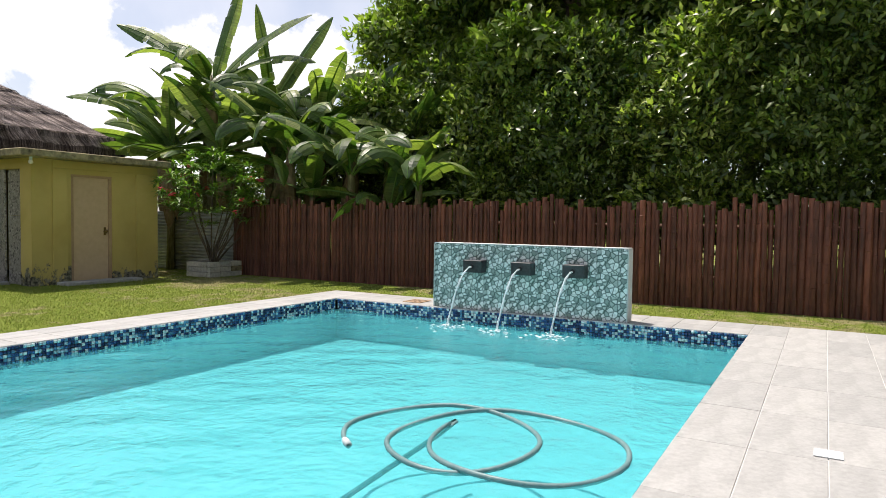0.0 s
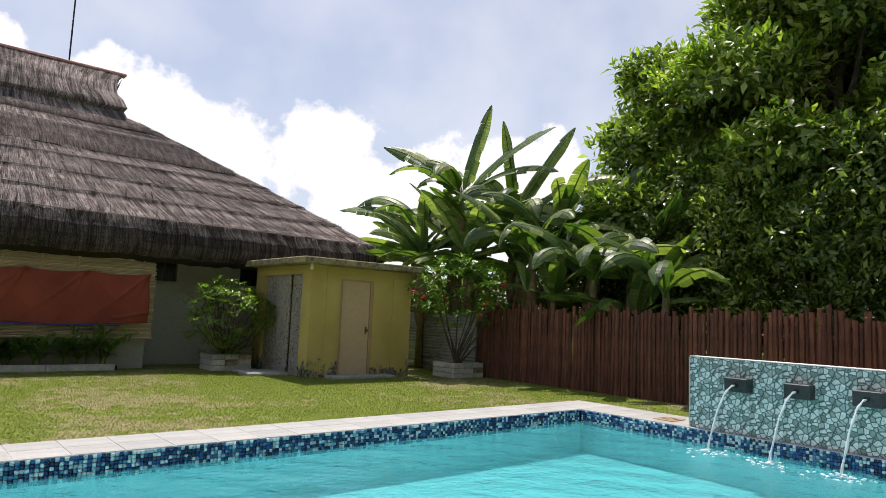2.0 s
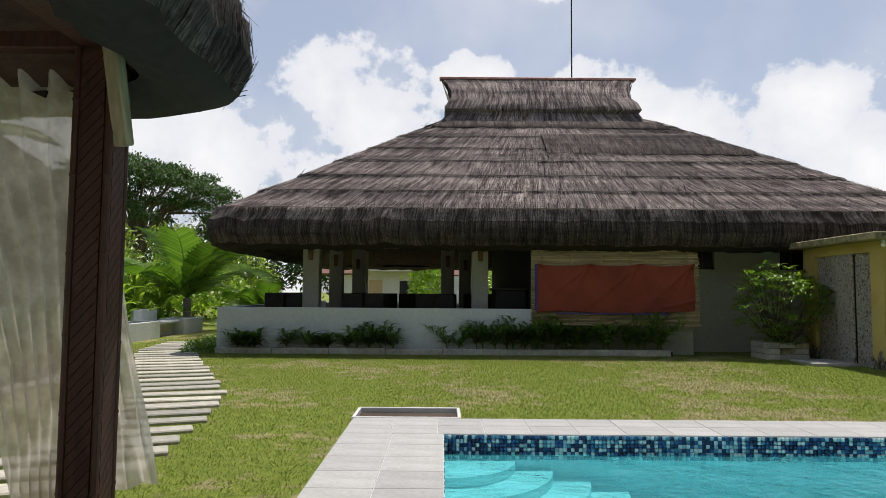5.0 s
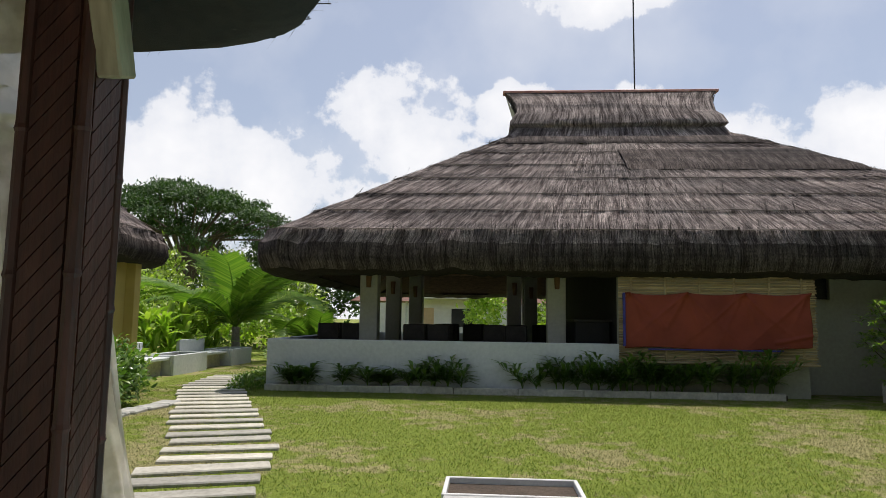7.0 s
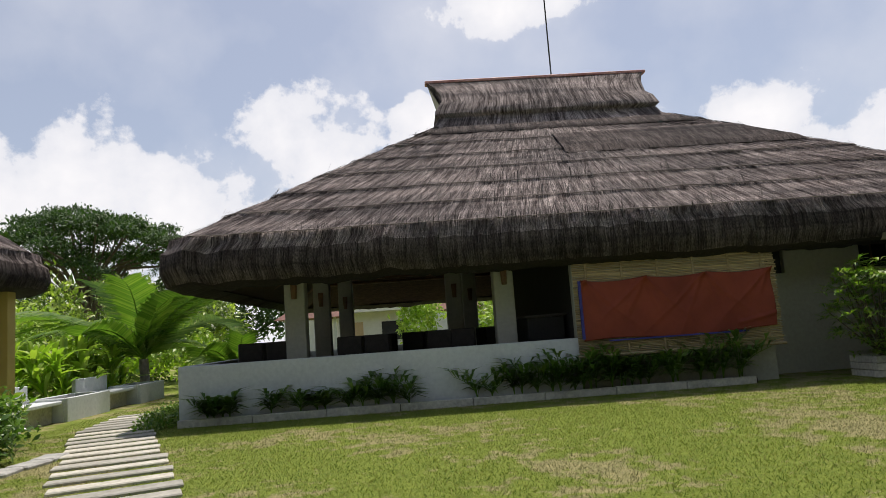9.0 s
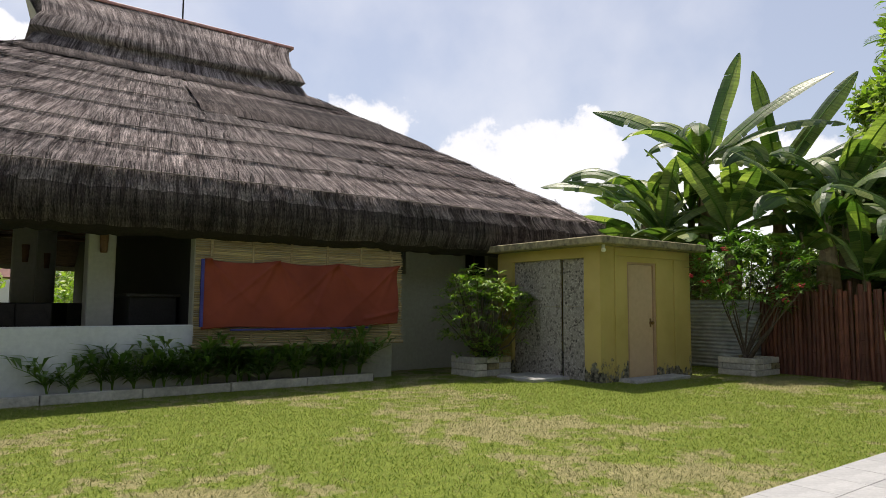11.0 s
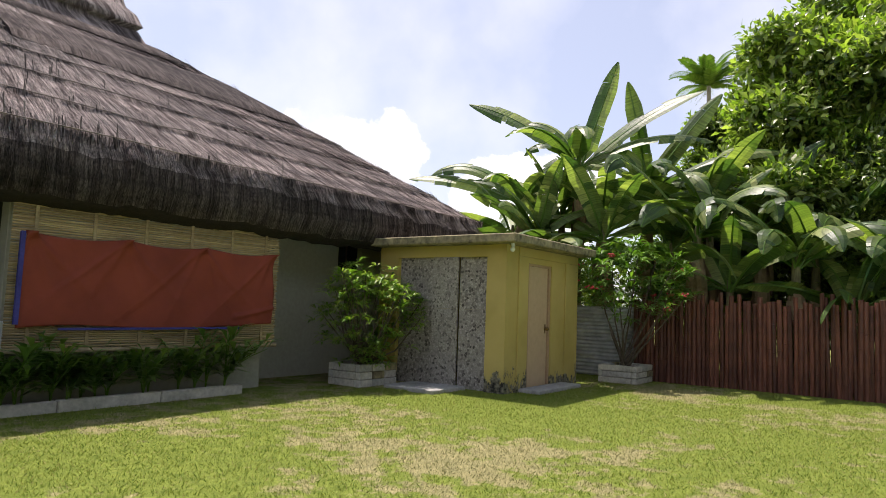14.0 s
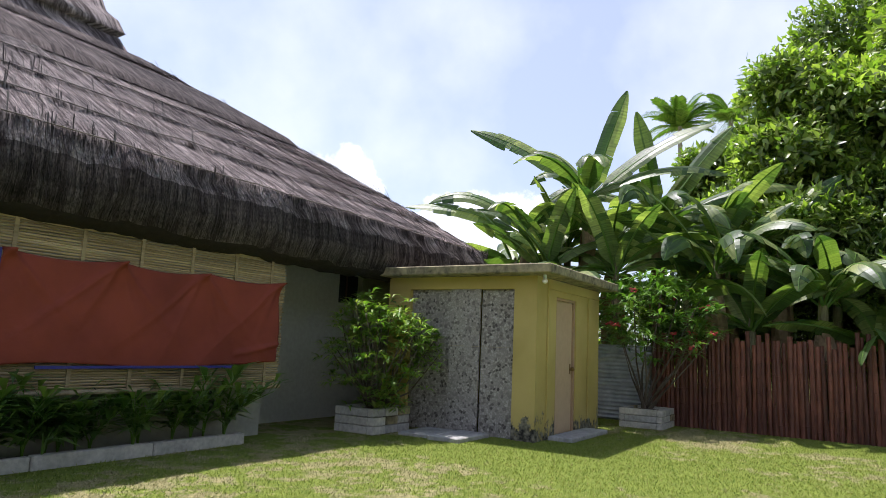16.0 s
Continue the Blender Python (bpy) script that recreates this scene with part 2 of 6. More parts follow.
M["pale_bark"] = grained("pale_grey_bark", (0.16, 0.14, 0.11), (0.34, 0.31, 0.26), fine=12, coarse=2, rough=0.85, strength=0.5)
M["banana_stem"] = grained("banana_stem", (0.08, 0.07, 0.03), (0.24, 0.22, 0.1), scale=(6, 6, 1), fine=6, coarse=1.5, rough=0.7)
M["dry_leaf"] = grained("dry_brown_leaf", (0.12, 0.08, 0.04), (0.34, 0.25, 0.14), fine=9, coarse=2, rough=0.9)
M["pink"] = grained("pink_flower", (0.62, 0.03, 0.06), (0.8, 0.12, 0.16), rough=0.6)
M["petal"] = grained("white_petal", (0.75, 0.72, 0.65), (0.85, 0.83, 0.78), rough=0.6)
M["soil"] = grained("dark_soil", (0.03, 0.022, 0.015), (0.09, 0.065, 0.045), fine=30, rough=0.95, strength=0.8)
M["glass_dark"] = grained("dark_window_glass", (0.015, 0.018, 0.02), (0.03, 0.033, 0.036), rough=0.1)
M["house_wall"] = grained("white_house_wall", (0.66, 0.66, 0.62), (0.78, 0.78, 0.75), fine=4, coarse=0.4, rough=0.8)
M["house_roof"] = grained("brown_red_roof", (0.13, 0.06, 0.045), (0.24, 0.12, 0.09), fine=4, rough=0.8)
M["tree_leaf"] = leaf_material("broad_tree_leaf", [(0.055, 0.085, 0.02), (0.1, 0.145, 0.033), (0.165, 0.22, 0.05), (0.29, 0.34, 0.09), (0.42, 0.47, 0.16)], 0.33, 0.42)
M["dark_leaf"] = leaf_material("dark_tree_leaf", [(0.045, 0.08, 0.02), (0.085, 0.13, 0.03), (0.15, 0.2, 0.05), (0.27, 0.33, 0.1)], 0.33, 0.42)
M["rain_leaf"] = leaf_material("umbrella_tree_leaf", [(0.025, 0.06, 0.015), (0.04, 0.085, 0.02), (0.06, 0.11, 0.025)], 0.6, 0.25)
# brighter leaf colour that stands for sun on the tree tops
M["sunlit_leaf"] = leaf_material("sunlit_tree_leaf", [(0.11, 0.18, 0.025), (0.18, 0.26, 0.04), (0.29, 0.35, 0.075)], 0.4, 0.45)
M["banana_leaf"] = leaf_material("banana_leaf", [(0.045, 0.09, 0.03), (0.08, 0.135, 0.042), (0.16, 0.21, 0.07), (0.32, 0.36, 0.15)], 0.42, 0.34, 0.4, veins=26)
M["plumeria_leaf"] = leaf_material("plumeria_leaf", [(0.07, 0.15, 0.025), (0.11, 0.21, 0.035), (0.17, 0.27, 0.05)], 0.4, 0.3)
M["bush_leaf"] = leaf_material("shrub_leaf", [(0.08, 0.17, 0.02), (0.14, 0.26, 0.03), (0.24, 0.33, 0.06), (0.32, 0.36, 0.12)], 0.4, 0.3)
M["ginger_leaf"] = leaf_material("yellow_green_ginger_leaf", [(0.18, 0.28, 0.04), (0.28, 0.39, 0.06), (0.42, 0.48, 0.12)], 0.45, 0.35)
M["palm_leaf"] = leaf_material("palm_leaflet", [(0.08, 0.16, 0.03), (0.14, 0.24, 0.045), (0.22, 0.29, 0.08)], 0.45, 0.3)
M["lily_leaf"] = leaf_material("dark_ginger_leaf", [(0.065, 0.13, 0.035), (0.1, 0.18, 0.045), (0.17, 0.25, 0.07)], 0.3, 0.3)


def yellow_wall():
    m, n, l, b = material("yellow_painted_wall", 0.8, 0.0, 0.3)
    v = coords(n, l)
    f = noise_tex(n, l, v, 14, 5)
    col = ramp(n, l, noise_tex(n, l, v, 1.1, 4), [(0.3, (0.42, 0.33, 0.1)), (0.7, (0.54, 0.43, 0.15))])
    # mould and peeled paint in a band along the foot of the wall, with a ragged outline
    sep = n.new("ShaderNodeSeparateXYZ")
    l.new(v, sep.inputs[0])
    stain = noise_tex(n, l, coords(n, l, (1, 1, 0.7)), 4.2, 6, 0.7)
    h = n.new("ShaderNodeMath")
    h.operation = "MULTIPLY_ADD"
    l.new(sep.outputs[2], h.inputs[0])
    h.inputs[1].default_value = -0.62
    l.new(stain, h.inputs[2])
    mask = ramp(n, l, h.outputs[0], [(0.36, (0, 0, 0)), (0.42, (1, 1, 1))])
    grime = ramp(n, l, f, [(0.35, (0.025, 0.024, 0.02)), (0.65, (0.3, 0.28, 0.2))])
    l.new(mixed(n, l, mask, col, grime), b.inputs["Base Color"])
    bump(n, l, b, f, 0.2, 0.006)
    return m


def pebble_tiles(name, scale, cols, joint, axis):
    """Printed ceramic tiles with a pebble pattern, a fine relief and tile joints."""
    m, n, l, b = material(name, 0.3, 0.0, 0.5)
    v = coords(n, l)
    vor, edge = n.new("ShaderNodeTexVoronoi"), n.new("ShaderNodeTexVoronoi")
    edge.feature = "DISTANCE_TO_EDGE"
    for t in (vor, edge):
        t.inputs["Scale"].default_value = scale
        l.new(v, t.inputs["Vector"])
    sep = n.new("ShaderNodeSeparateColor")
    l.new(vor.outputs["Color"], sep.inputs[0])
    col = ramp(n, l, sep.outputs[0], [(i / (len(cols) - 1), c) for i, c in enumerate(cols)])
    col = mixed(n, l, 0.5, col, ramp(n, l, noise_tex(n, l, v, scale * 2, 3), [(0.3, (0.6, 0.6, 0.6)), (0.7, (1.3, 1.3, 1.3))]), "MULTIPLY")
    gap = ramp(n, l, edge.outputs["Distance"], [(0.02, (0, 0, 0)), (0.12, (1, 1, 1))])
    l.new(mixed(n, l, gap, joint, col), b.inputs["Base Color"])
    bump(n, l, b, gap, 0.5, 0.006)
    return m


def mosaic():
    m, n, l, b = material("blue_mosaic_tile", 0.12, 0.0, 0.6)
    r = n.new("ShaderNodeNewGeometry").outputs["Random Per Island"]
    c = ramp(n, l, r, [(0.0, (0.012, 0.03, 0.1)), (0.3, (0.03, 0.1, 0.26)), (0.52, (0.1, 0.26, 0.4)), (0.68, (0.4, 0.56, 0.64)), (0.82, (0.76, 0.82, 0.82))])
    n["Color Ramp"].color_ramp.interpolation = "CONSTANT"
    l.new(c, b.inputs["Base Color"])
    return m


def pool_water():
    """Clear tinted water: light goes straight through, and the rippled top reflects by Fresnel."""
    m, n, l, _ = material("pool_water")
    t, g, mx, f = n.new("ShaderNodeBsdfTransparent"), n.new("ShaderNodeBsdfGlossy"), n.new("ShaderNodeMixShader"), n.new("ShaderNodeFresnel")
    t.inputs[0].default_value = (0.47, 0.86, 0.89, 1)
    g.inputs["Roughness"].default_value = 0.03
    f.inputs["IOR"].default_value = 1.33
    v = coords(n, l, (1, 1, 1))
    a, c = noise_tex(n, l, v, 3.2, 3), noise_tex(n, l, v, 11, 3)
    k = n.new("ShaderNodeMath")
    k.operation = "MULTIPLY_ADD"
    l.new(c, k.inputs[0])
    k.inputs[1].default_value = 0.35
    l.new(a, k.inputs[2])
    h = n.new("ShaderNodeBump")
    h.inputs["Strength"].default_value, h.inputs["Distance"].default_value = 0.5, 0.07
    l.new(k.outputs[0], h.inputs["Height"])
    l.new(h.outputs[0], g.inputs["Normal"])
    l.new(h.outputs[0], f.inputs["Normal"])
    l.new(f.outputs[0], mx.inputs[0])
    milk, cloudy = n.new("ShaderNodeBsdfDiffuse"), n.new("ShaderNodeMixShader")
    milk.inputs[0].default_value = (0.07, 0.42, 0.46, 1)
    l.new(h.outputs[0], milk.inputs["Normal"])
    cloudy.inputs[0].default_value = 0.27
    l.new(t.outputs[0], cloudy.inputs[1])
    l.new(milk.outputs[0], cloudy.inputs[2])
    l.new(cloudy.outputs[0], mx.inputs[1])
    l.new(g.outputs[0], mx.inputs[2])
    l.new(mx.outputs[0], n["Material Output"].inputs[0])
    return m


def lawn_dryness(n, l, v):
    """Where the turf is worn to straw: broad worn areas broken up by fine tufts."""
    broad, mid = noise_tex(n, l, v, 0.33, 5, 0.6), noise_tex(n, l, v, 3.0, 7, 0.75)
    k = n.new("ShaderNodeMath")
    k.operation = "MULTIPLY_ADD"
    l.new(mid, k.inputs[0])
    k.inputs[1].default_value = 0.85
    l.new(broad, k.inputs[2])
    return ramp(n, l, k.outputs[0], [(0.95, (0, 0, 0)), (1.17, (0.6, 0.6, 0.6))])


def grass_ground():
    m, n, l, b = material("lawn_soil_and_grass", 0.95, 0.0, 0.1)
    v = coords(n, l)
    fine = noise_tex(n, l, v, 60, 5, 0.7)
    col = ramp(n, l, fine, [(0.3, (0.1, 0.15, 0.024)), (0.7, (0.25, 0.3, 0.058))])
    col = mixed(n, l, lawn_dryness(n, l, v), col, ramp(n, l, fine, [(0.3, (0.24, 0.19, 0.105)), (0.7, (0.5, 0.41, 0.27))]))
    col = mixed(n, l, 0.7, col, ramp(n, l, noise_tex(n, l, v, 9.0, 6, 0.75), [(0.34, (0.6, 0.65, 0.55)), (0.64, (1.3, 1.24, 1.2))]), "MULTIPLY")
    l.new(col, b.inputs["Base Color"])
    bump(n, l, b, fine, 0.8, 0.03)
    return m


def turf_blade():
    m, n, l, b = material("grass_blade", 0.7, 0.0, 0.2)
    v = coords(n, l)
    r = n.new("ShaderNodeNewGeometry").outputs["Random Per Island"]
    green = ramp(n, l, r, [(0.0, (0.11, 0.18, 0.024)), (0.5, (0.23, 0.3, 0.045)), (0.85, (0.34, 0.37, 0.08)), (1.0, (0.44, 0.42, 0.17))])
    straw = ramp(n, l, r, [(0.0, (0.2, 0.16, 0.09)), (0.5, (0.4, 0.34, 0.21)), (1.0, (0.6, 0.53, 0.38))])
    col = mixed(n, l, lawn_dryness(n, l, v), green, straw)
    l.new(col, b.inputs["Base Color"])
    t, mx = n.new("ShaderNodeBsdfTranslucent"), n.new("ShaderNodeMixShader")
    l.new(col, t.inputs[0])
    mx.inputs[0].default_value = 0.35
    l.new(b.outputs[0], mx.inputs[1])
    l.new(t.outputs[0], mx.inputs[2])
    l.new(mx.outputs[0], n["Material Output"].inputs[0])
    return m


def deck_tile():
    m, n, l, b = material("grey_stone_deck_tile", 0.6, 0.0, 0.35)
    v = coords(n, l)
    f = noise_tex(n, l, v, 26, 6, 0.65)
    col = ramp(n, l, noise_tex(n, l, coords(n, l, (1, 3, 1)), 2.2, 5), [(0.3, (0.32, 0.32, 0.31)), (0.7, (0.46, 0.46, 0.445))])
    tone = ramp(n, l, n.new("ShaderNodeObjectInfo").outputs["Random"], [(0.0, (0.9, 0.9, 0.9)), (1.0, (1.08, 1.07, 1.06))])
    col = mixed(n, l, 1.0, mixed(n, l, 0.25, col, ramp(n, l, f, [(0.3, (0.2, 0.2, 0.19)), (0.7, (0.6, 0.6, 0.58))])), tone, "MULTIPLY")
    l.new(col, b.inputs["Base Color"])
    bump(n, l, b, f, 0.2, 0.004)
    return m


def bamboo_pole():
    m, n, l, b = material("red_brown_bamboo", 0.55, 0.0, 0.4)
    v = coords(n, l, (1, 1, 0.25))
    col = ramp(n, l, noise_tex(n, l, v, 14, 5), [(0.3, (0.066, 0.022, 0.014)), (0.7, (0.185, 0.066, 0.04))])
    r = n.new("ShaderNodeObjectInfo").outputs["Random"]
    tone = ramp(n, l, r, [(0.0, (0.6, 0.58, 0.56)), (0.7, (1.0, 1.0, 1.0)), (0.92, (1.2, 1.18, 1.12)), (1.0, (1.55, 1.55, 1.45))])
    col = mixed(n, l, 1.0, col, tone, "MULTIPLY")
    worn = ramp(n, l, noise_tex(n, l, coords(n, l, (2, 2, 0.4)), 3.0, 5), [(0.62, (0, 0, 0)), (0.75, (1, 1, 1))])
    l.new(mixed(n, l, worn, col, mixed(n, l, 0.5, col, (0.3, 0.2, 0.13))), b.inputs["Base Color"])
    bump(n, l, b, noise_tex(n, l, v, 30, 4), 0.3, 0.004)
    return m


def tarp_cloth():
    m, n, l, b = material("red_orange_tarpaulin", 0.75, 0.0, 0.2)
    v = coords(n, l)
    c = ramp(n, l, noise_tex(n, l, v, 1.8, 5), [(0.3, (0.18, 0.04, 0.026)), (0.7, (0.25, 0.056, 0.034))])
    l.new(c, b.inputs["Base Color"])
    bump(n, l, b, noise_tex(n, l, coords(n, l, (1, 1, 2)), 5, 4), 0.35, 0.02)
    return m


def curtain_cloth():
    """Thin white voile: most of the light goes through it."""
    m, n, l, b = material("white_voile", 0.9, 0.0, 0.1)
    v = coords(n, l)
    c = ramp(n, l, noise_tex(n, l, v, 9, 5), [(0.42, (0.6, 0.56, 0.47)), (0.6, (0.8, 0.76, 0.68))])
    l.new(c, b.inputs["Base Color"])
    t, tr, m1, m2 = n.new("ShaderNodeBsdfTransparent"), n.new("ShaderNodeBsdfTranslucent"), n.new("ShaderNodeMixShader"), n.new("ShaderNodeMixShader")
    l.new(c, tr.inputs[0])
    m1.inputs[0].default_value, m2.inputs[0].default_value = 0.5, 0.14
    crease = n.new("ShaderNodeTexVoronoi")
    crease.feature = "DISTANCE_TO_EDGE"
    crease.inputs["Scale"].default_value = 9.0
    l.new(v, crease.inputs["Vector"])
    bump(n, l, b, crease.outputs["Distance"], 0.6, 0.02)
    l.new(b.outputs[0], m1.inputs[1])
    l.new(tr.outputs[0], m1.inputs[2])
    l.new(m1.outputs[0], m2.inputs[1])
    l.new(t.outputs[0], m2.inputs[2])
    l.new(m2.outputs[0], n["Material Output"].inputs[0])
    return m


def jet_water():
    m, n, l, b = material("falling_water", 0.15, 0.0, 0.6)
    b.inputs["Base Color"].default_value = (0.85, 0.92, 0.94, 1)
    t, mx = n.new("ShaderNodeBsdfTransparent"), n.new("ShaderNodeMixShader")
    mx.inputs[0].default_value = 0.45
    l.new(b.outputs[0], mx.inputs[1])
    l.new(t.outputs[0], mx.inputs[2])
    l.new(mx.outputs[0], n["Material Output"].inputs[0])
    return m


M["yellow"] = yellow_wall()
M["pebble"] = pebble_tiles("green_pebble_tile", 16, [(0.15, 0.2, 0.18), (0.48, 0.52, 0.49), (0.72, 0.73, 0.71), (0.86, 0.86, 0.84)], (0.05, 0.09, 0.08), "x")
M["grey_pebble"] = pebble_tiles("grey_brown_pebble_tile", 25, [(0.07, 0.06, 0.055), (0.36, 0.33, 0.3), (0.4, 0.37, 0.33), (0.5, 0.47, 0.43)], (0.26, 0.24, 0.21), "x")
M["mosaic"], M["water"], M["lawn"], M["deck"] = mosaic(), pool_water(), grass_ground(), deck_tile()
M["grass_blade"] = turf_blade()
M["bamboo"], M["tarp"], M["voile"], M["jet"] = bamboo_pole(), tarp_cloth(), curtain_cloth(), jet_water()
M["blue"] = grained("blue_hem", (0.03, 0.03, 0.16), (0.06, 0.06, 0.28), rough=0.8)
M["slat"] = grained("bamboo_blind_slat", (0.22, 0.16, 0.08), (0.5, 0.4, 0.23), scale=(0.6, 6, 6), fine=7, coarse=1.5, rough=0.7, vary="island")
M["grout"] = grained("pale_grout", (0.55, 0.55, 0.53), (0.68, 0.68, 0.66), rough=0.9)
M["mould"] = grained("mould_stained_concrete", (0.03, 0.028, 0.022), (0.42, 0.36, 0.2), fine=11, coarse=5, rough=0.9)

# ---- building blocks ----
rnd = random.Random(7)


def part(name, bm, mat, parent=None, label="", smooth=False):
    me = bpy.data.meshes.new(name)
    bm.to_mesh(me)
    bm.free()
    me.materials.append(mat)
    if smooth:
        me.polygons.foreach_set("use_smooth", [True] * len(me.polygons))
    ob = new(name, me)
    ob.parent = parent
    return tagged(ob, label)


def shared(name, me, parent, m):
    ob = new(name, me)
    ob.parent = parent
    ob.matrix_basis = m
    return ob


def thing(name, at, label, category, group="", kind=""):
    ob = new(name)
    ob.empty_display_size = 0.1
    ob.location = at
    return tagged(ob, label, category, group, kind)


def raw(name, verts, faces, mat, parent=None, label="", smooth=False, uvs=None):
    """A mesh from numpy arrays; faces all have the same number of corners."""
    me = bpy.data.meshes.new(name)
    verts, faces = np.asarray(verts, np.float32), np.asarray(faces, np.int32)
    nf, k = faces.shape
    me.vertices.add(len(verts))
    me.vertices.foreach_set("co", verts.ravel())
    me.loops.add(nf * k)
    me.loops.foreach_set("vertex_index", faces.ravel())
    me.polygons.add(nf)
    me.polygons.foreach_set("loop_start", np.arange(0, nf * k, k, dtype=np.int32))
    me.update(calc_edges=True)
    if uvs is not None:
        layer = me.uv_layers.new(name="UVMap")
        layer.data.foreach_set("uv", np.asarray(uvs, np.float32)[faces.ravel()].ravel())
    if smooth:
        me.polygons.foreach_set("use_smooth", np.ones(nf, bool))
    me.materials.append(mat)
    me.validate()
    ob = new(name, me)
    ob.parent = parent
    return tagged(ob, label)


def box(x0, x1, y0, y1, z0, z1, bev=0.0, bm=None):
    bm = bm or bmesh.new()
    v = [bm.verts.new((x, y, z)) for z in (z0, z1) for y in (y0, y1) for x in (x0, x1)]
    fs = [bm.faces.new([v[i] for i in q]) for q in ((0, 2, 3, 1), (4, 5, 7, 6), (0, 1, 5, 4), (2, 6, 7, 3), (0, 4, 6, 2), (1, 3, 7, 5))]
    if bev:
        edges = list({e for f in fs for e in f.edges})
        bmesh.ops.bevel(bm, geom=edges, offset=bev, segments=1, affect="EDGES")
    return bm


def tube(points, radii, seg=8, bm=None, cap=True):
    """A round bar along points, with a radius at each."""
    bm = bm or bmesh.new()
    pts = [Vector(p) for p in points]
    rings = []
    for i, p in enumerate(pts):
        d = (pts[min(i + 1, len(pts) - 1)] - pts[max(i - 1, 0)]).normalized()
        side = d.cross(Vector((0, 0, 1)) if abs(d.z) < 0.95 else Vector((1, 0, 0))).normalized()
        up = side.cross(d)
        r = radii[i] if isinstance(radii, (list, tuple)) else radii
        rings.append([bm.verts.new(p + r * (math.cos(a) * side + math.sin(a) * up)) for a in (2 * math.pi * k / seg for k in range(seg))])
    for a, b in zip(rings, rings[1:]):
        for k in range(seg):
            bm.faces.new((a[k], a[(k + 1) % seg], b[(k + 1) % seg], b[k]))
    if cap:
        bm.faces.new(rings[0][::-1])
        bm.faces.new(rings[-1])
    return bm


def leaf_arrays(base, way, up, length, width, droop=0.15):
    """Folded leaf blades of six corners and four triangles each, from arrays of bases and directions."""
    way = way / np.linalg.norm(way, axis=1, keepdims=True)
    side = np.cross(way, up)
    side /= np.linalg.norm(side, axis=1, keepdims=True) + 1e-9
    nrm = np.cross(side, way)
    L, W = length[:, None], width[:, None]
    mid = base + way * L * 0.45 + nrm * L * 0.04
    tip = base + way * L - nrm * L * droop
    verts = np.stack([base, mid + side * W * 0.5 + nrm * W * 0.12, mid, mid - side * W * 0.5 + nrm * W * 0.12, tip], 1).reshape(-1, 3)
    k = np.arange(len(base))[:, None] * 5
    faces = np.stack([k + [0, 2, 1], k + [0, 3, 2], k + [2, 4, 1], k + [3, 4, 2]], 1).reshape(-1, 3)
    return verts, faces


def crown(name, parent, mat, clumps, leaf=0.16, per=9, seed=1, label="", inner=0.25, slim=0.42, upper=False):
    """A crown of leaf rosettes at twig ends: clumps of (centre, radii, number of twigs), knobbly and with gaps."""
    g = np.random.default_rng(seed)
    B, D, U, Ls = [], [], [], []
    for c, r, count in clumps:
        d = g.normal(size=(count, 3))
        d /= np.linalg.norm(d, axis=1, keepdims=True)
        d[:, 2] = np.where(d[:, 2] < -0.5, -d[:, 2], d[:, 2])
        if upper:
            d[:, 2] = np.abs(d[:, 2]) * 0.7 + 0.25
            d /= np.linalg.norm(d, axis=1, keepdims=True)
        lump = 0.86 + 0.2 * np.sin(3.1 * d[:, 0] + 5 * d[:, 2] + seed) * np.cos(4.3 * d[:, 1] - 2 * d[:, 0]) + 0.07 * g.normal(size=count)
        rad = np.where(g.random(count) < inner, g.uniform(0.35, 0.8, count), 1.0) * lump
        tips = np.array(c) + d * rad[:, None] * np.array(r)
        for j in range(per):
            jit = g.normal(size=(count, 3)) * 0.75
            w = d * 0.7 + jit + np.array([0, 0, 0.15])
            B.append(tips + g.normal(size=(count, 3)) * leaf * 0.5)
            D.append(w)
            U.append(d + g.normal(size=(count, 3)) * 0.4 + np.array([0, 0, 0.9]))
            Ls.append(leaf * g.uniform(0.6, 1.25, count))
    B, D, U, Ls = np.concatenate(B), np.concatenate(D), np.concatenate(U), np.concatenate(Ls)
    v, f = leaf_arrays(B, D, U, Ls, Ls * slim)
    return tagged(raw(name, v, f, mat, parent, label), kind="stuff")


def strap_plants(name, parent, mat, spots, seed=1, n=8, slim=0.13, spread=0.9, droop=0.35, seg=4):
    """Clumps of long arching leaves: spots of (x, y, z, length)."""
    g = random.Random(seed)
    V, F = [], []
    for x, y, z, length in spots:
        for _ in range(n):
            a, lift = g.uniform(0, 6.283), g.uniform(0.5, 1.4) / spread
            L, w = length * g.uniform(0.6, 1.1), length * slim * g.uniform(0.7, 1.2)
            bx, by = x + g.uniform(-0.05, 0.05), y + g.uniform(-0.05, 0.05)
            h = Vector((math.cos(a), math.sin(a), 0))
            s = Vector((-math.sin(a), math.cos(a), 0))
            k0 = len(V)
            for i in range(seg + 1):
                t = i / seg
                p = Vector((bx, by, z)) + h * L * t * math.cos(lift) + Vector((0, 0, L * t * math.sin(lift) - droop * L * t * t))
                ww = w * (math.sin(math.pi * min(0.97, 0.12 + 0.86 * t)) ** 0.8)
                V += [p - s * ww * 0.5 + Vector((0, 0, ww * 0.2)), p, p + s * ww * 0.5 + Vector((0, 0, ww * 0.2))]
            for i in range(seg):
                a0 = k0 + i * 3
                F += [(a0, a0 + 1, a0 + 4, a0 + 3), (a0 + 1, a0 + 2, a0 + 5, a0 + 4)]
    return raw(name, [tuple(v) for v in V], F, mat, parent)


# ---- ground, pool and deck ----
GZ = -0.06
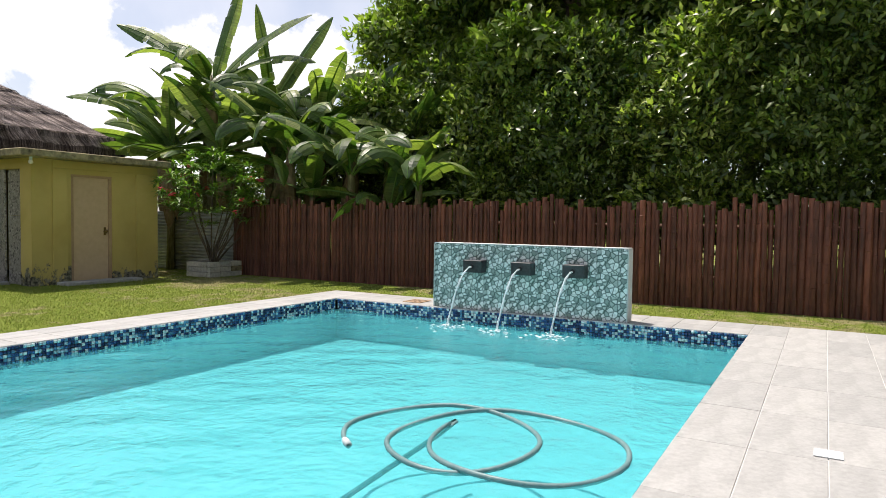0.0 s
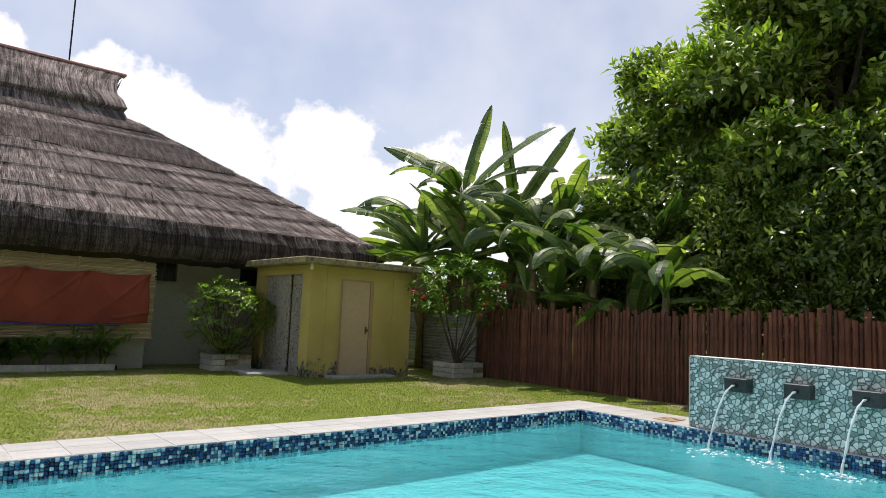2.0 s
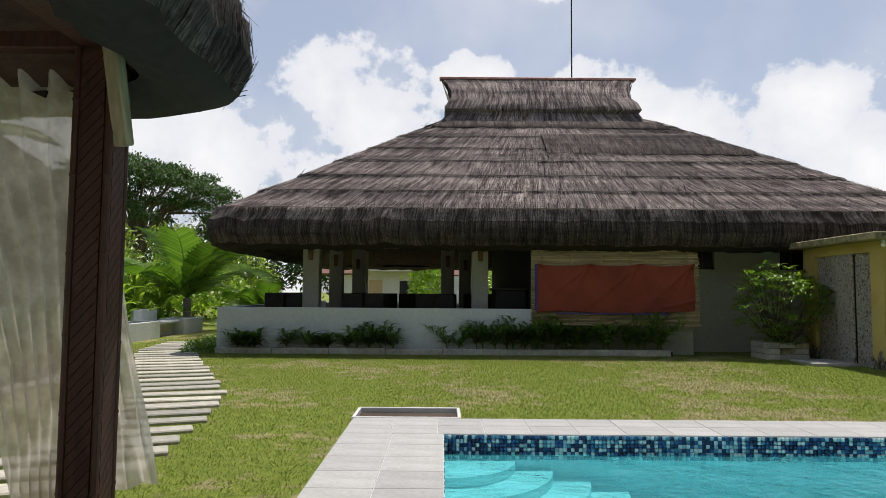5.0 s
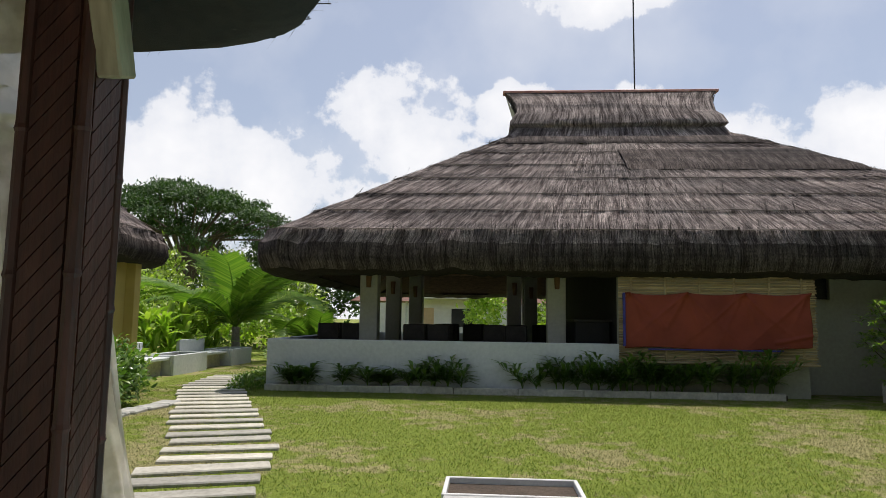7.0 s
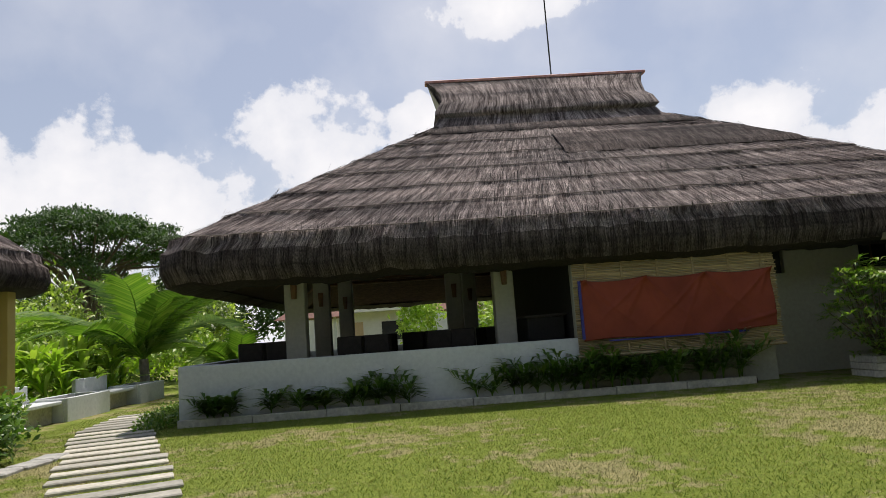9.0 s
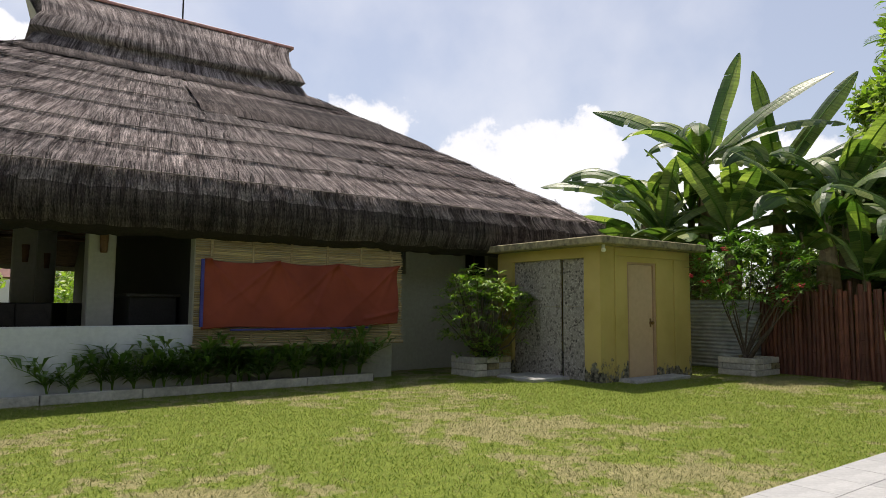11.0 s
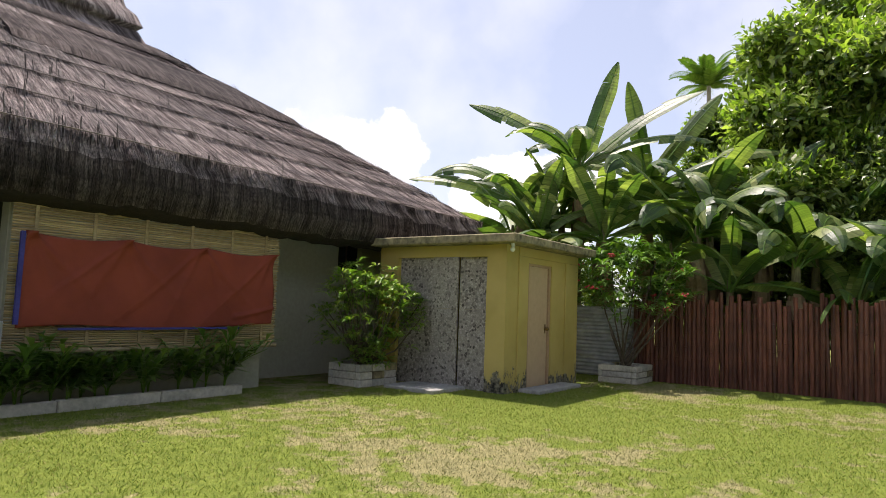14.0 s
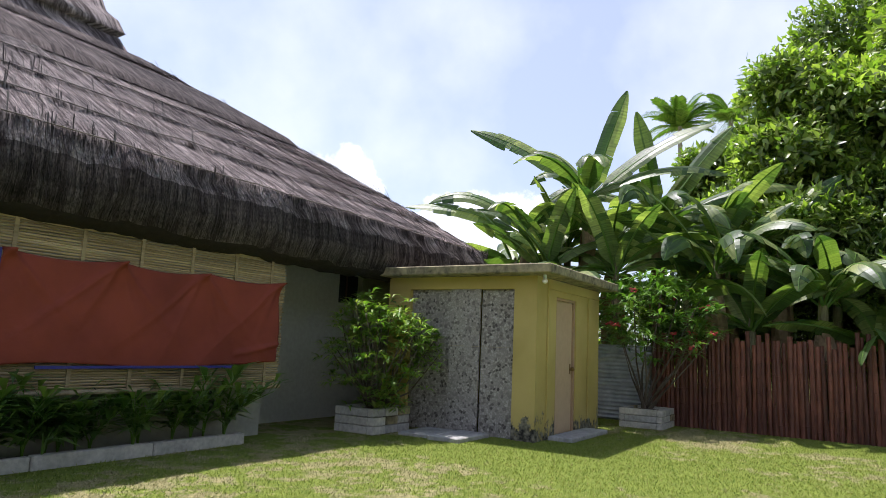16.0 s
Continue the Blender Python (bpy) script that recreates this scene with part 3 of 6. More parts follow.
PX0, PX1, PY0, PY1 = 0.42, 9.85, -0.16, 5.76
WATER = -0.17

gx, gy = [-1500, PX0 - 0.1, PX1 + 0.1, 1500], [-1500, PY0 - 0.1, PY1 + 0.1, 1500]
bm = bmesh.new()
gv = [[bm.verts.new((x, y, GZ)) for x in gx] for y in gy]
for j in range(3):
    for i in range(3):
        if (i, j) != (1, 1):
            bm.faces.new((gv[j][i], gv[j][i + 1], gv[j + 1][i + 1], gv[j + 1][i]))
tagged(part("ground", bm, M["lawn"]), "sunlit mown lawn with dry straw-coloured patches", "lawn", kind="structure")

pool = thing("swimming_pool", (0, 0, 0), "rectangular swimming pool of light blue plaster set in a grey deck", "pool", kind="structure")
bm = bmesh.new()
box(PX0 - 0.1, PX0, PY0 - 0.1, PY1 + 0.1, -1.15, -0.03, bm=bm)
box(PX1, PX1 + 0.1, PY0 - 0.1, PY1 + 0.1, -1.15, -0.03, bm=bm)
box(PX0, PX1, PY0 - 0.1, PY0, -1.15, -0.03, bm=bm)
box(PX0, PX1, PY1, PY1 + 0.1, -1.15, -0.03, bm=bm)
box(PX0, PX1, PY0, PY1, -1.15, -0.62, bm=bm)
part("pool_shell", bm, M["plaster"], pool)
# water, with a gentle real swell
nx, ny = 140, 90
xs, ys = np.linspace(PX0 + 0.004, PX1 - 0.004, nx), np.linspace(PY0 + 0.004, PY1 - 0.004, ny)
X, Y = np.meshgrid(xs, ys)
Z = WATER + 0.006 * np.sin(X * 5.1 + 2 * np.sin(Y * 2.3)) * np.cos(Y * 4.4 + 1.5 * np.sin(X * 1.7)) + 0.003 * np.sin(11 * X + 7 * Y)
idx = np.arange(nx * ny).reshape(ny, nx)
quads = np.stack([idx[:-1, :-1], idx[:-1, 1:], idx[1:, 1:], idx[1:, :-1]], -1).reshape(-1, 4)
tagged(raw("water", np.stack([X, Y, Z], -1).reshape(-1, 3), quads, M["water"], None, smooth=True), "clear turquoise pool water with small ripples", "water", kind="structure")


def pool_step(r, top):
    bm = bmesh.new()
    n = 28
    arc = [(PX0 + 0.004 + r * math.cos(a), PY1 - 0.004 - r * math.sin(a)) for a in (math.pi / 2 * k / n for k in range(n + 1))]
    ring = [(PX0 + 0.004, PY1 - 0.004)] + arc
    lo, hi = [bm.verts.new((x, y, -0.61)) for x, y in ring], [bm.verts.new((x, y, top)) for x, y in ring]
    bm.faces.new(hi[::-1])
    for k in range(len(ring)):
        j = (k + 1) % len(ring)
        bm.faces.new((lo[k], hi[k], hi[j], lo[j]))
    bmesh.ops.recalc_face_normals(bm, faces=bm.faces)
    return bm


for r, top in ((0.64, -0.22), (0.97, -0.3), (1.3, -0.38), (1.63, -0.46), (1.96, -0.54)):
    part("step", pool_step(r, top), M["step_white"], pool, "rounded pale blue corner step")

# mosaic band along the waterline: small proud squares
s, gap = 0.036, 0.005
V, F = [], []
walls = [((PX0, PY1), (1, 0), (0, -1), PX1 - PX0), ((PX1, PY0), (0, 1), (-1, 0), PY1 - PY0), ((PX0, PY0), (0, 1), (1, 0), PY1 - PY0), ((PX0, PY0), (1, 0), (0, 1), PX1 - PX0)]
for (ox, oy), (dx, dy), (nx_, ny_), length in walls:
    for i in range(int(length / s)):
        for r in range(6):
            u0, u1, z1 = i * s + gap / 2, (i + 1) * s - gap / 2, -0.012 - r * s
            z0, k = z1 - s + gap, len(V)
            for d in (0.0, 0.005):
                for u, z in ((u0, z0), (u1, z0), (u1, z1), (u0, z1)):
                    V.append((ox + dx * u + nx_ * d, oy + dy * u + ny_ * d, z))
            F += [(k + 4, k + 5, k + 6, k + 7), (k, k + 1, k + 5, k + 4), (k + 1, k + 2, k + 6, k + 5), (k + 2, k + 3, k + 7, k + 6), (k + 3, k, k + 4, k + 7)]
tagged(raw("mosaic_tile", V, F, M["mosaic"], pool, "blue and white glass mosaic band"), kind="stuff")

deck = thing("pool_deck", (0, 0, 0), "grey stone-look tiles with pale joints around the pool", "deck", kind="structure")
DX0, DX1, DY1 = -0.5, 10.75, 6.5
bm = bmesh.new()
for q in ((DX0, DX1, PY1, DY1), (DX0, PX0, PY0, PY1), (PX1, DX1, PY0, PY1), (-6.0, DX1, -7.0, PY0)):
    box(q[0], q[1], q[2], q[3], -0.2, -0.006, bm=bm)
part("deck_bed", bm, M["grout"], deck)
tile_meshes = {}


def deck_tiles(x0, x1, y0, y1, tx, ty):
    nx, ny = max(1, round((x1 - x0) / tx)), max(1, round((y1 - y0) / ty))
    wx, wy = (x1 - x0) / nx, (y1 - y0) / ny
    key = (round(wx, 3), round(wy, 3))
    if key not in tile_meshes:
        b = box(-wx / 2 + 0.003, wx / 2 - 0.003, -wy / 2 + 0.003, wy / 2 - 0.003, -0.03, 0.0, 0.002)
        me = bpy.data.meshes.new("tile")
        b.to_mesh(me)
        b.free()
        me.materials.append(M["deck"])
        tile_meshes[key] = me
    for i in range(nx):
        for j in range(ny):
            shared("tile", tile_meshes[key], deck, pose(x0 + (i + 0.5) * wx, y0 + (j + 0.5) * wy, rnd.uniform(-0.0008, 0.0008)))


deck_tiles(DX0, DX1, PY1, DY1, 0.425, 0.425)
deck_tiles(DX0, PX0, PY0, PY1, 0.46, 0.425)
deck_tiles(PX1, DX1, PY0, PY1, 0.45, 0.425)
deck_tiles(-2.0, DX1, -4.4, PY0, 0.85, 0.4)
tagged(part("paper_scrap", box(5.7, 5.84, -1.0, -0.86, 0.002, 0.006), M["white"]), "small white paper scrap lying on the deck", "scrap")

# drain box at the corner of the deck
drain = thing("deck_drain", (0, 0, 0), "sunken rectangular drain box with a pale concrete rim", "drain")
bm = bmesh.new()
for q in ((-0.52, 0.6, 6.505, 6.54), (-0.52, 0.6, 7.065, 7.1), (-0.52, -0.485, 6.54, 7.065), (0.565, 0.6, 6.54, 7.065)):
    box(q[0], q[1], q[2], q[3], -0.2, 0.008, 0.006, bm)
part("rim", bm, M["grout"], drain)
part("grate", box(-0.485, 0.565, 6.54, 7.065, -0.2, -0.045), M["soil"], drain)

cover = thing("drain_cover", (0, 0, 0), "small rusty brown drain cover in the deck", "drain cover")
part("plate", box(10.05, 10.4, 4.35, 4.65, 0.001, 0.012, 0.003), M["door_trim"], cover)
for k in range(4):
    part("slot", box(10.09, 10.36, 4.395 + k * 0.065, 4.415 + k * 0.065, 0.0125, 0.0135), M["black"], cover)

# ---- fountain wall ----
fountain = thing("fountain_wall", (0, 0, 0), "low pool fountain wall clad in green and white pebble tiles", "fountain")
FX, FY0, FY1, FZ = 9.92, 1.23, 4.02, 0.92
part("core", box(FX + 0.012, FX + 0.2, FY0 + 0.012, FY1 - 0.012, -0.05, FZ - 0.012), M["concrete"], fountain)
ntx, ntz = 7, 3
tw, tz = (FY1 - FY0) / ntx, FZ / ntz
me_t = bpy.data.meshes.new("tile")
b = box(0, 0.012, -tw / 2 + 0.001, tw / 2 - 0.001, -tz / 2 + 0.001, tz / 2 - 0.001, 0.0015)
b.to_mesh(me_t)
b.free()
me_t.materials.append(M["pebble"])
for i in range(ntx):
    for j in range(ntz):
        shared("tile", me_t, fountain, pose(FX, FY0 + (i + 0.5) * tw, (j + 0.5) * tz))
part("coping", box(FX, FX + 0.212, FY0, FY1, FZ - 0.012, FZ + 0.008, 0.003), M["grout"], fountain)
part("end_cap", box(FX, FX + 0.212, FY0 - 0.008, FY0 + 0.006, 0, FZ - 0.012), M["grout"], fountain)
part("end_cap", box(FX, FX + 0.212, FY1 - 0.006, FY1 + 0.008, 0, FZ - 0.012), M["grout"], fountain)
for y in (1.88, 2.6, 3.32):
    sp = part("spout", box(FX - 0.16, FX - 0.001, y - 0.145, y + 0.145, 0.53, 0.7, 0.008), M["black_stone"], fountain, "dark stone water spout")
    hole = bmesh.new()
    bmesh.ops.create_cone(hole, cap_ends=True, segments=16, radius1=0.03, radius2=0.03, depth=0.02, matrix=pose(FX - 0.165, y, 0.615, 0, 90, 0))
    part("nozzle", hole, M["black"], sp)
    jet = thing("water_jet", (FX - 0.17, y, 0.61), "clear jet of water falling from a spout", "water jet", "fountain jets")
    pts, rad = [], []
    for k in range(14):
        t = k / 13 * 0.40
        pts.append((-1.25 * t - 0.02, 0.22 * t + 0.004 * math.sin(k * 1.7), -4.9 * t * t + 0.0))
        rad.append(0.011 + 0.004 * math.sin(k * 2.1) + 0.003 * k / 13)
    part("stream", tube(pts, rad, 7), M["jet"], jet, smooth=True)
    b = bmesh.new()
    gr = random.Random(int(y * 100))
    for _ in range(60):
        a, q = gr.uniform(0, 6.28), abs(gr.gauss(0, 0.14))
        bmesh.ops.create_icosphere(b, subdivisions=1, radius=gr.uniform(0.006, 0.022), matrix=Matrix.Translation((-0.52 + q * math.cos(a), 0.09 + q * 1.3 * math.sin(a), WATER - 0.612 + 0.01 + gr.uniform(0, 0.04) * (q < 0.08))) @ Matrix.Diagonal((1.3, 1.3, 0.5, 1)))
    part("splash", b, M["jet"], jet, "white foam where the jet strikes")["kind"] = "stuff"

# ---- bamboo fence ----
fence = thing("bamboo_fence", (0, 0, 0), "red-brown fence of close upright bamboo poles with uneven tops", "fence", kind="structure")
FENX = 12.6
pole_meshes = []
for k in range(8):
    h, r = 1.62 + 0.045 * (k % 5), 0.043 + 0.004 * (k % 4)
    pts, rad = [], []
    z = 0.0
    while z < h:
        pts += [(0.006 * math.sin(z * 2 + k), 0.006 * math.cos(z * 1.7 + k), z)]
        rad += [r * (1 - 0.1 * z)]
        nz = z + 0.24 + 0.02 * (k % 3)
        if nz < h:
            pts += [(pts[-1][0], pts[-1][1], nz - 0.012), (pts[-1][0], pts[-1][1], nz)]
            rad += [r * (1 - 0.1 * nz), r * 1.1 * (1 - 0.1 * nz)]
        z = nz + 0.012
    pts.append((pts[-1][0], pts[-1][1], h))
    rad.append(rad[0] * 0.85)
    b = tube(pts, rad, 8)
    me = bpy.data.meshes.new("pole")
    b.to_mesh(me)
    b.free()
    me.materials.append(M["bamboo"])
    pole_meshes.append(me)
y = -7.0
while y < 11.0:
    shared("pole", rnd.choice(pole_meshes), fence, pose(FENX + rnd.uniform(-0.012, 0.012), y, GZ - 0.05 + rnd.uniform(-0.07, 0.05), rnd.uniform(-0.8, 0.8), rnd.uniform(-0.6, 0.6), rnd.uniform(0, 360)))
    y += 0.082 + rnd.uniform(-0.006, 0.006)
for z in (0.4, 1.2):
    part("rail", tube([(FENX + 0.075, -7.0, z), (FENX + 0.075, 11.0, z + 0.02)], 0.03, 8), M["bamboo_beam"], fence)


# ---- thatched roofs ----
def thatch_roof(parent, cx, cy, hx, hy, ridge_x, ridge_y, z_eave, z_top, lip=0.5, corner=0.9, courses=7, sag=0.35, seed=3, cols=420, label="", density=120):
    """A hipped thatch: rings from a rounded rectangle at the eave to a smaller one at the top, in overlapping courses, with a thick rounded eave."""
    prof = []  # (fraction from eave to top, drop, outward)
    prof += [(0.10, -0.5 * lip, -0.62 * lip, 0), (0.03, -0.62 * lip, -0.28 * lip, 0), (0.0, -0.52 * lip, -0.08 * lip, 0), (0.0, -0.28 * lip, 0.0, 0), (0.0, 0.0, -0.02 * lip, 0), (0.02, 0.16 * lip, -0.12 * lip, 0)]
    for c in range(courses):
        for step in (0.02, 0.1, 0.4, 0.7, 0.985):
            if c or step > 0.05:
                prof.append(((c + step) / courses, None, 0.0, (0.012, 0.04, 0.01, 0.022, 0.008, 0.024, 0.012)[c % 7] * (0.62 - step)))
            else:
                prof.append(((c + 0.06) / courses, None, 0.0, 0.02))
    g = np.random.default_rng(seed)

    def outline(ax, ay, r):
        r = min(r, ax * 0.98, ay * 0.98)
        lens = [2 * (ax - r), r * math.pi / 2, 2 * (ay - r), r * math.pi / 2] * 2
        return r, lens

    V, UV = [], []
    r0, lens0 = outline(hx, hy, corner)
    total = sum(lens0)
    # the parameter runs by arc length of the eave's outline, from the front left corner
    ss = np.arange(cols + 1) / cols * total

    def place(sarr, ax, ay, r):
        r = min(r, ax * 0.98, ay * 0.98)
        lens = [2 * (ax - r), r * math.pi / 2, 2 * (ay - r), r * math.pi / 2] * 2
        bounds0 = np.concatenate([[0], np.cumsum(lens0)])
        out = np.zeros((len(sarr), 2))
        nor = np.zeros((len(sarr), 2))
        corners = [(ax - r, -(ay - r)), (ax - r, ay - r), (-(ax - r), ay - r), (-(ax - r), -(ay - r))]
        for k in range(8):
            sel = (sarr >= bounds0[k] - 1e-9) & (sarr <= bounds0[k + 1] + 1e-9)
            f = (sarr[sel] - bounds0[k]) / max(1e-9, lens0[k])
            if k % 2 == 0:
                side = k // 2
                a = [(-(ax - r), -ay), (ax, -(ay - r)), (ax - r, ay), (-ax, ay - r)][side]
                b_ = [(ax - r, -ay), (ax, ay - r), (-(ax - r), ay), (-ax, -(ay - r))][side]
                out[sel] = np.outer(1 - f, a) + np.outer(f, b_)
                nor[sel] = [(0, -1), (1, 0), (0, 1), (-1, 0)][side]
            else:
                c = corners[k // 2]
                a0 = -math.pi / 2 + (k // 2) * math.pi / 2
                ang = a0 + f * math.pi / 2
                out[sel] = np.stack([c[0] + r * np.cos(ang), c[1] + r * np.sin(ang)], -1)
                nor[sel] = np.stack([np.cos(ang), np.sin(ang)], -1)
        return out, nor

    rough1 = np.interp(ss % total, np.linspace(0, total, 160), np.concatenate([(q := g.normal(size=159)), q[:1]]))
    slope_v = 0.0
    last = None
    for t, dz, outw, bumpy in prof:
        if dz is not None:
            ax, ay, z = hx + outw, hy + outw, z_eave + lip * 0.5 + dz
            amp = 0.03
        else:
            curve = t + sag * t * (t - 1) * 0.5
            ax = hx + (ridge_x - hx) * t - 0.1 * lip * (1 - t)
            ay = hy + (ridge_y - hy) * t - 0.1 * lip * (1 - t)
            z = z_eave + lip * 0.72 + (z_top - z_eave - lip * 0.72) * curve + bumpy
            amp = 0.012
        xy, nor = place(ss, ax, ay, corner * (1 - 0.85 * t))
        wob = amp * rough1 * (1 if dz is not None else 0.6) + g.normal(size=len(ss)) * amp * 0.6
        wob[-1] = wob[0]
        xy = xy + nor * wob[:, None]
        z_arr = z + wob * 0.5
        mid = (ax, z)
        if last:
            slope_v += math.hypot(mid[0] - last[0], mid[1] - last[1])
        last = mid
        V.append(np.stack([cx + xy[:, 0], cy + xy[:, 1], z_arr], -1))
        UV.append(np.stack([ss, np.full(len(ss), slope_v)], -1))
    rows = len(prof)
    idx = np.arange(rows * (cols + 1)).reshape(rows, cols + 1)
    quads = np.stack([idx[:-1, :-1], idx[:-1, 1:], idx[1:, 1:], idx[1:, :-1]], -1).reshape(-1, 4)
    verts = np.concatenate(V)
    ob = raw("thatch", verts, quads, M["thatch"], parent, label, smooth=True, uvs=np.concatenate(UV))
    ob.data.materials.append(M["thatch_under_shade"])
    ob.data.materials.append(M["thatch_new_and_eave_shade"])
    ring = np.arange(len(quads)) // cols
    # lowest rings get darker thatch: eave shade painted as colour
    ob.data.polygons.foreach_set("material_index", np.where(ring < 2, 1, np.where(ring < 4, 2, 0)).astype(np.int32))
    # binding lines along the courses
    grid0 = verts.reshape(rows, cols + 1, 3)
    for c in range(courses):
        for r in (6 + 5 * c,):
            if r < rows - 1:
                line = grid0[r, ::4] + np.array([0, 0, 0.012])
                line = line + 0.012 * (line - np.array([cx, cy, z_eave])) / 5
                part("binding", tube([tuple(q) for q in line], 0.008, 4, cap=False), M["straw_pale"], parent)
    # underside
    b = bmesh.new()
    lo = [(cx + sx * (hx - 0.6 * lip), cy + sy * (hy - 0.6 * lip), z_eave + 0.02) for sx, sy in ((-1, -1), (1, -1), (1, 1), (-1, 1))]
    hi = [(cx + sx * ridge_x * 0.95, cy + sy * ridge_y * 0.95, z_top - 0.25) for sx, sy in ((-1, -1), (1, -1), (1, 1), (-1, 1))]
    lo, hi = [b.verts.new(p) for p in lo], [b.verts.new(p) for p in hi]
    for k in range(4):
        b.faces.new((lo[k], lo[(k + 1) % 4], hi[(k + 1) % 4], hi[k]))
    b.faces.new(hi)
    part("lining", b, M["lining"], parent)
    # loose straw: hanging along the eave, on the butt ends of each course and lying down the slopes
    rng = np.random.default_rng(seed + 50)
    grid = verts.reshape(rows, cols + 1, 3)
    P, D, LL, WW = [], [], [], []

    def lay(rr, fr_row, m, l0, l1, w0, w1, spread):
        c = rng.random(m) * cols
        i0 = c.astype(int)
        fr = (c - i0)[:, None]
        up = np.minimum(rr + 1, rows - 1)
        lower = grid[rr, i0] * (1 - fr) + grid[rr, i0 + 1] * fr
        upper = grid[up, i0] * (1 - fr) + grid[up, i0 + 1] * fr
        d = lower - upper
        d /= np.linalg.norm(d, axis=1, keepdims=True) + 1e-9
        P.append(lower * (1 - fr_row[:, None]) + upper * fr_row[:, None])
        D.append(d + rng.normal(size=d.shape) * spread)
        LL.append(rng.uniform(l0, l1, m))
        WW.append(rng.uniform(w0, w1, m))

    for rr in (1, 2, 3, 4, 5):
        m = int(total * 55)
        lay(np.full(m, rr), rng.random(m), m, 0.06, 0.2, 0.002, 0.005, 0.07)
    for c in range(courses):
        m = int(total * 30)
        lay(np.full(m, 6 + 5 * c), rng.random(m), m, 0.06, 0.18, 0.002, 0.006, 0.08)
    m = int(total * density)
    rr = rng.integers(5, rows - 2, m)
    lay(rr, rng.random(m), m, 0.15, 0.5, 0.004, 0.009, 0.05)
    P, D, L, w = np.concatenate(P), np.concatenate(D), np.concatenate(LL)[:, None], np.concatenate(WW)[:, None]
    D /= np.linalg.norm(D, axis=1, keepdims=True)
    out = P - np.array([cx, cy, 0])
    out[:, 2] = 0
    out /= np.linalg.norm(out, axis=1, keepdims=True) + 1e-9
    P = P + out * 0.01 + np.array([0, 0, 0.012])
    side = np.cross(D, out + np.array([0, 0, 0.6]))
    side /= np.linalg.norm(side, axis=1, keepdims=True) + 1e-9
    lift = (out * 0.6 + np.array([0, 0, 0.5])) * rng.uniform(0.0, 0.02, len(P))[:, None]
    vv = np.stack([P - D * L * 0.5 + side * w, P - D * L * 0.5 - side * w, P + D * L * 0.5 + lift], 1).reshape(-1, 3)
    # eave strands split off, their colour darkened for the eave's shade
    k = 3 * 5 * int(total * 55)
    tagged(raw("eave_straw", vv[:k], np.arange(k).reshape(-1, 3), M["eave_straw"], parent, "straw at the eave with shade in its dark colour"), kind="stuff")
    vv = vv[k:]
    tagged(raw("straw", vv, np.arange(len(vv)).reshape(-1, 3), M["straw"], parent), kind="stuff")
    return ob


# ---- restaurant pavilion ----
rest = thing("pavilion", (0, 0, 0), "open-sided dining pavilion with a broad dark thatched hip roof and low white wall", "pavilion", kind="structure")
RCX, RCY = 3.5, 20.75
roof = thing("pavilion_roof", (0, 0, 0), "large weathered grey-brown thatched hip roof with a raised ridge", "roof", kind="structure")
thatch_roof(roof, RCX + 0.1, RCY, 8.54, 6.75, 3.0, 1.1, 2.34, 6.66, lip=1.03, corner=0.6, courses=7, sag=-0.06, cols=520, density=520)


def thatch_patch(x0, x1, t0, t1, thick):
    """A layer of darker, newer thatch laid on the front slope between two heights, running to the hips."""
    nx, nt = 70, 8
    V, UV = [], []
    for j in range(nt + 1):
        t = t0 + (t1 - t0) * j / nt
        y, z = RCY - 6.75 + 5.65 * t + 0.1 * (1 - t), 3.08 + 3.58 * (t - 0.03 * t * (t - 1))
        lim = 8.5 - 5.55 * t - 0.42
        a, c = max(x0, RCX + 0.1 - lim), min(x1, RCX + 0.1 + lim)
        edge = thick if 0 < j < nt else 0.0
        for i in range(nx + 1):
            x = a + (c - a) * i / nx
            wob = 0.012 * math.sin(i * 2.7 + j) + (0.02 * math.sin(i * 1.9) if j == 0 else 0)
            V.append((x, y - edge * 0.55 + wob, z + 0.02 + edge + wob * 0.5))
            UV.append((x, t * 6.7))
    idx = np.arange(len(V)).reshape(nt + 1, nx + 1)
    raw("thatch_patch", V, np.stack([idx[:-1, :-1], idx[:-1, 1:], idx[1:, 1:], idx[1:, :-1]], -1).reshape(-1, 4), M["thatch_new_and_eave_shade"], roof, "patch of darker newer thatch", smooth=True, uvs=UV)


thatch_patch(3.15, 30, 0.52, 0.76, 0.05)
thatch_patch(-30, 30, 0.84, 0.93, 0.03)
# ridge monitor, flaring out to a long ridge
MON = [(3.3, 1.7, 6.2), (3.08, 1.42, 6.48), (2.92, 1.24, 6.74), (2.88, 1.2, 6.8), (3.0, 1.3, 6.84), (3.0, 1.3, 6.92), (2.9, 1.18, 7.1), (2.78, 0.98, 7.34), (2.8, 0.72, 7.6), (2.92, 0.38, 7.94), (3.12, 0.08, 8.2)]
V, UV, cols_m = [], [], 160
for k, (ax, ay, z) in enumerate(MON):
    for i in range(cols_m + 1):
        u = i / cols_m * 4
        sd, f = int(min(u, 3.999)), u - int(min(u, 3.999))
        cs = [(-ax, -ay), (ax, -ay), (ax, ay), (-ax, ay), (-ax, -ay)]
        a, c = cs[sd], cs[sd + 1]
        j = 0.02 * math.sin(i * 12.9 + k * 3.3)
        V.append((RCX - 0.08 + a[0] * (1 - f) + c[0] * f, RCY + (a[1] * (1 - f) + c[1] * f) * (1 + j), z + j))
        UV.append((i * 0.2, z * 1.2))
idx = np.arange(len(V)).reshape(len(MON), cols_m + 1)
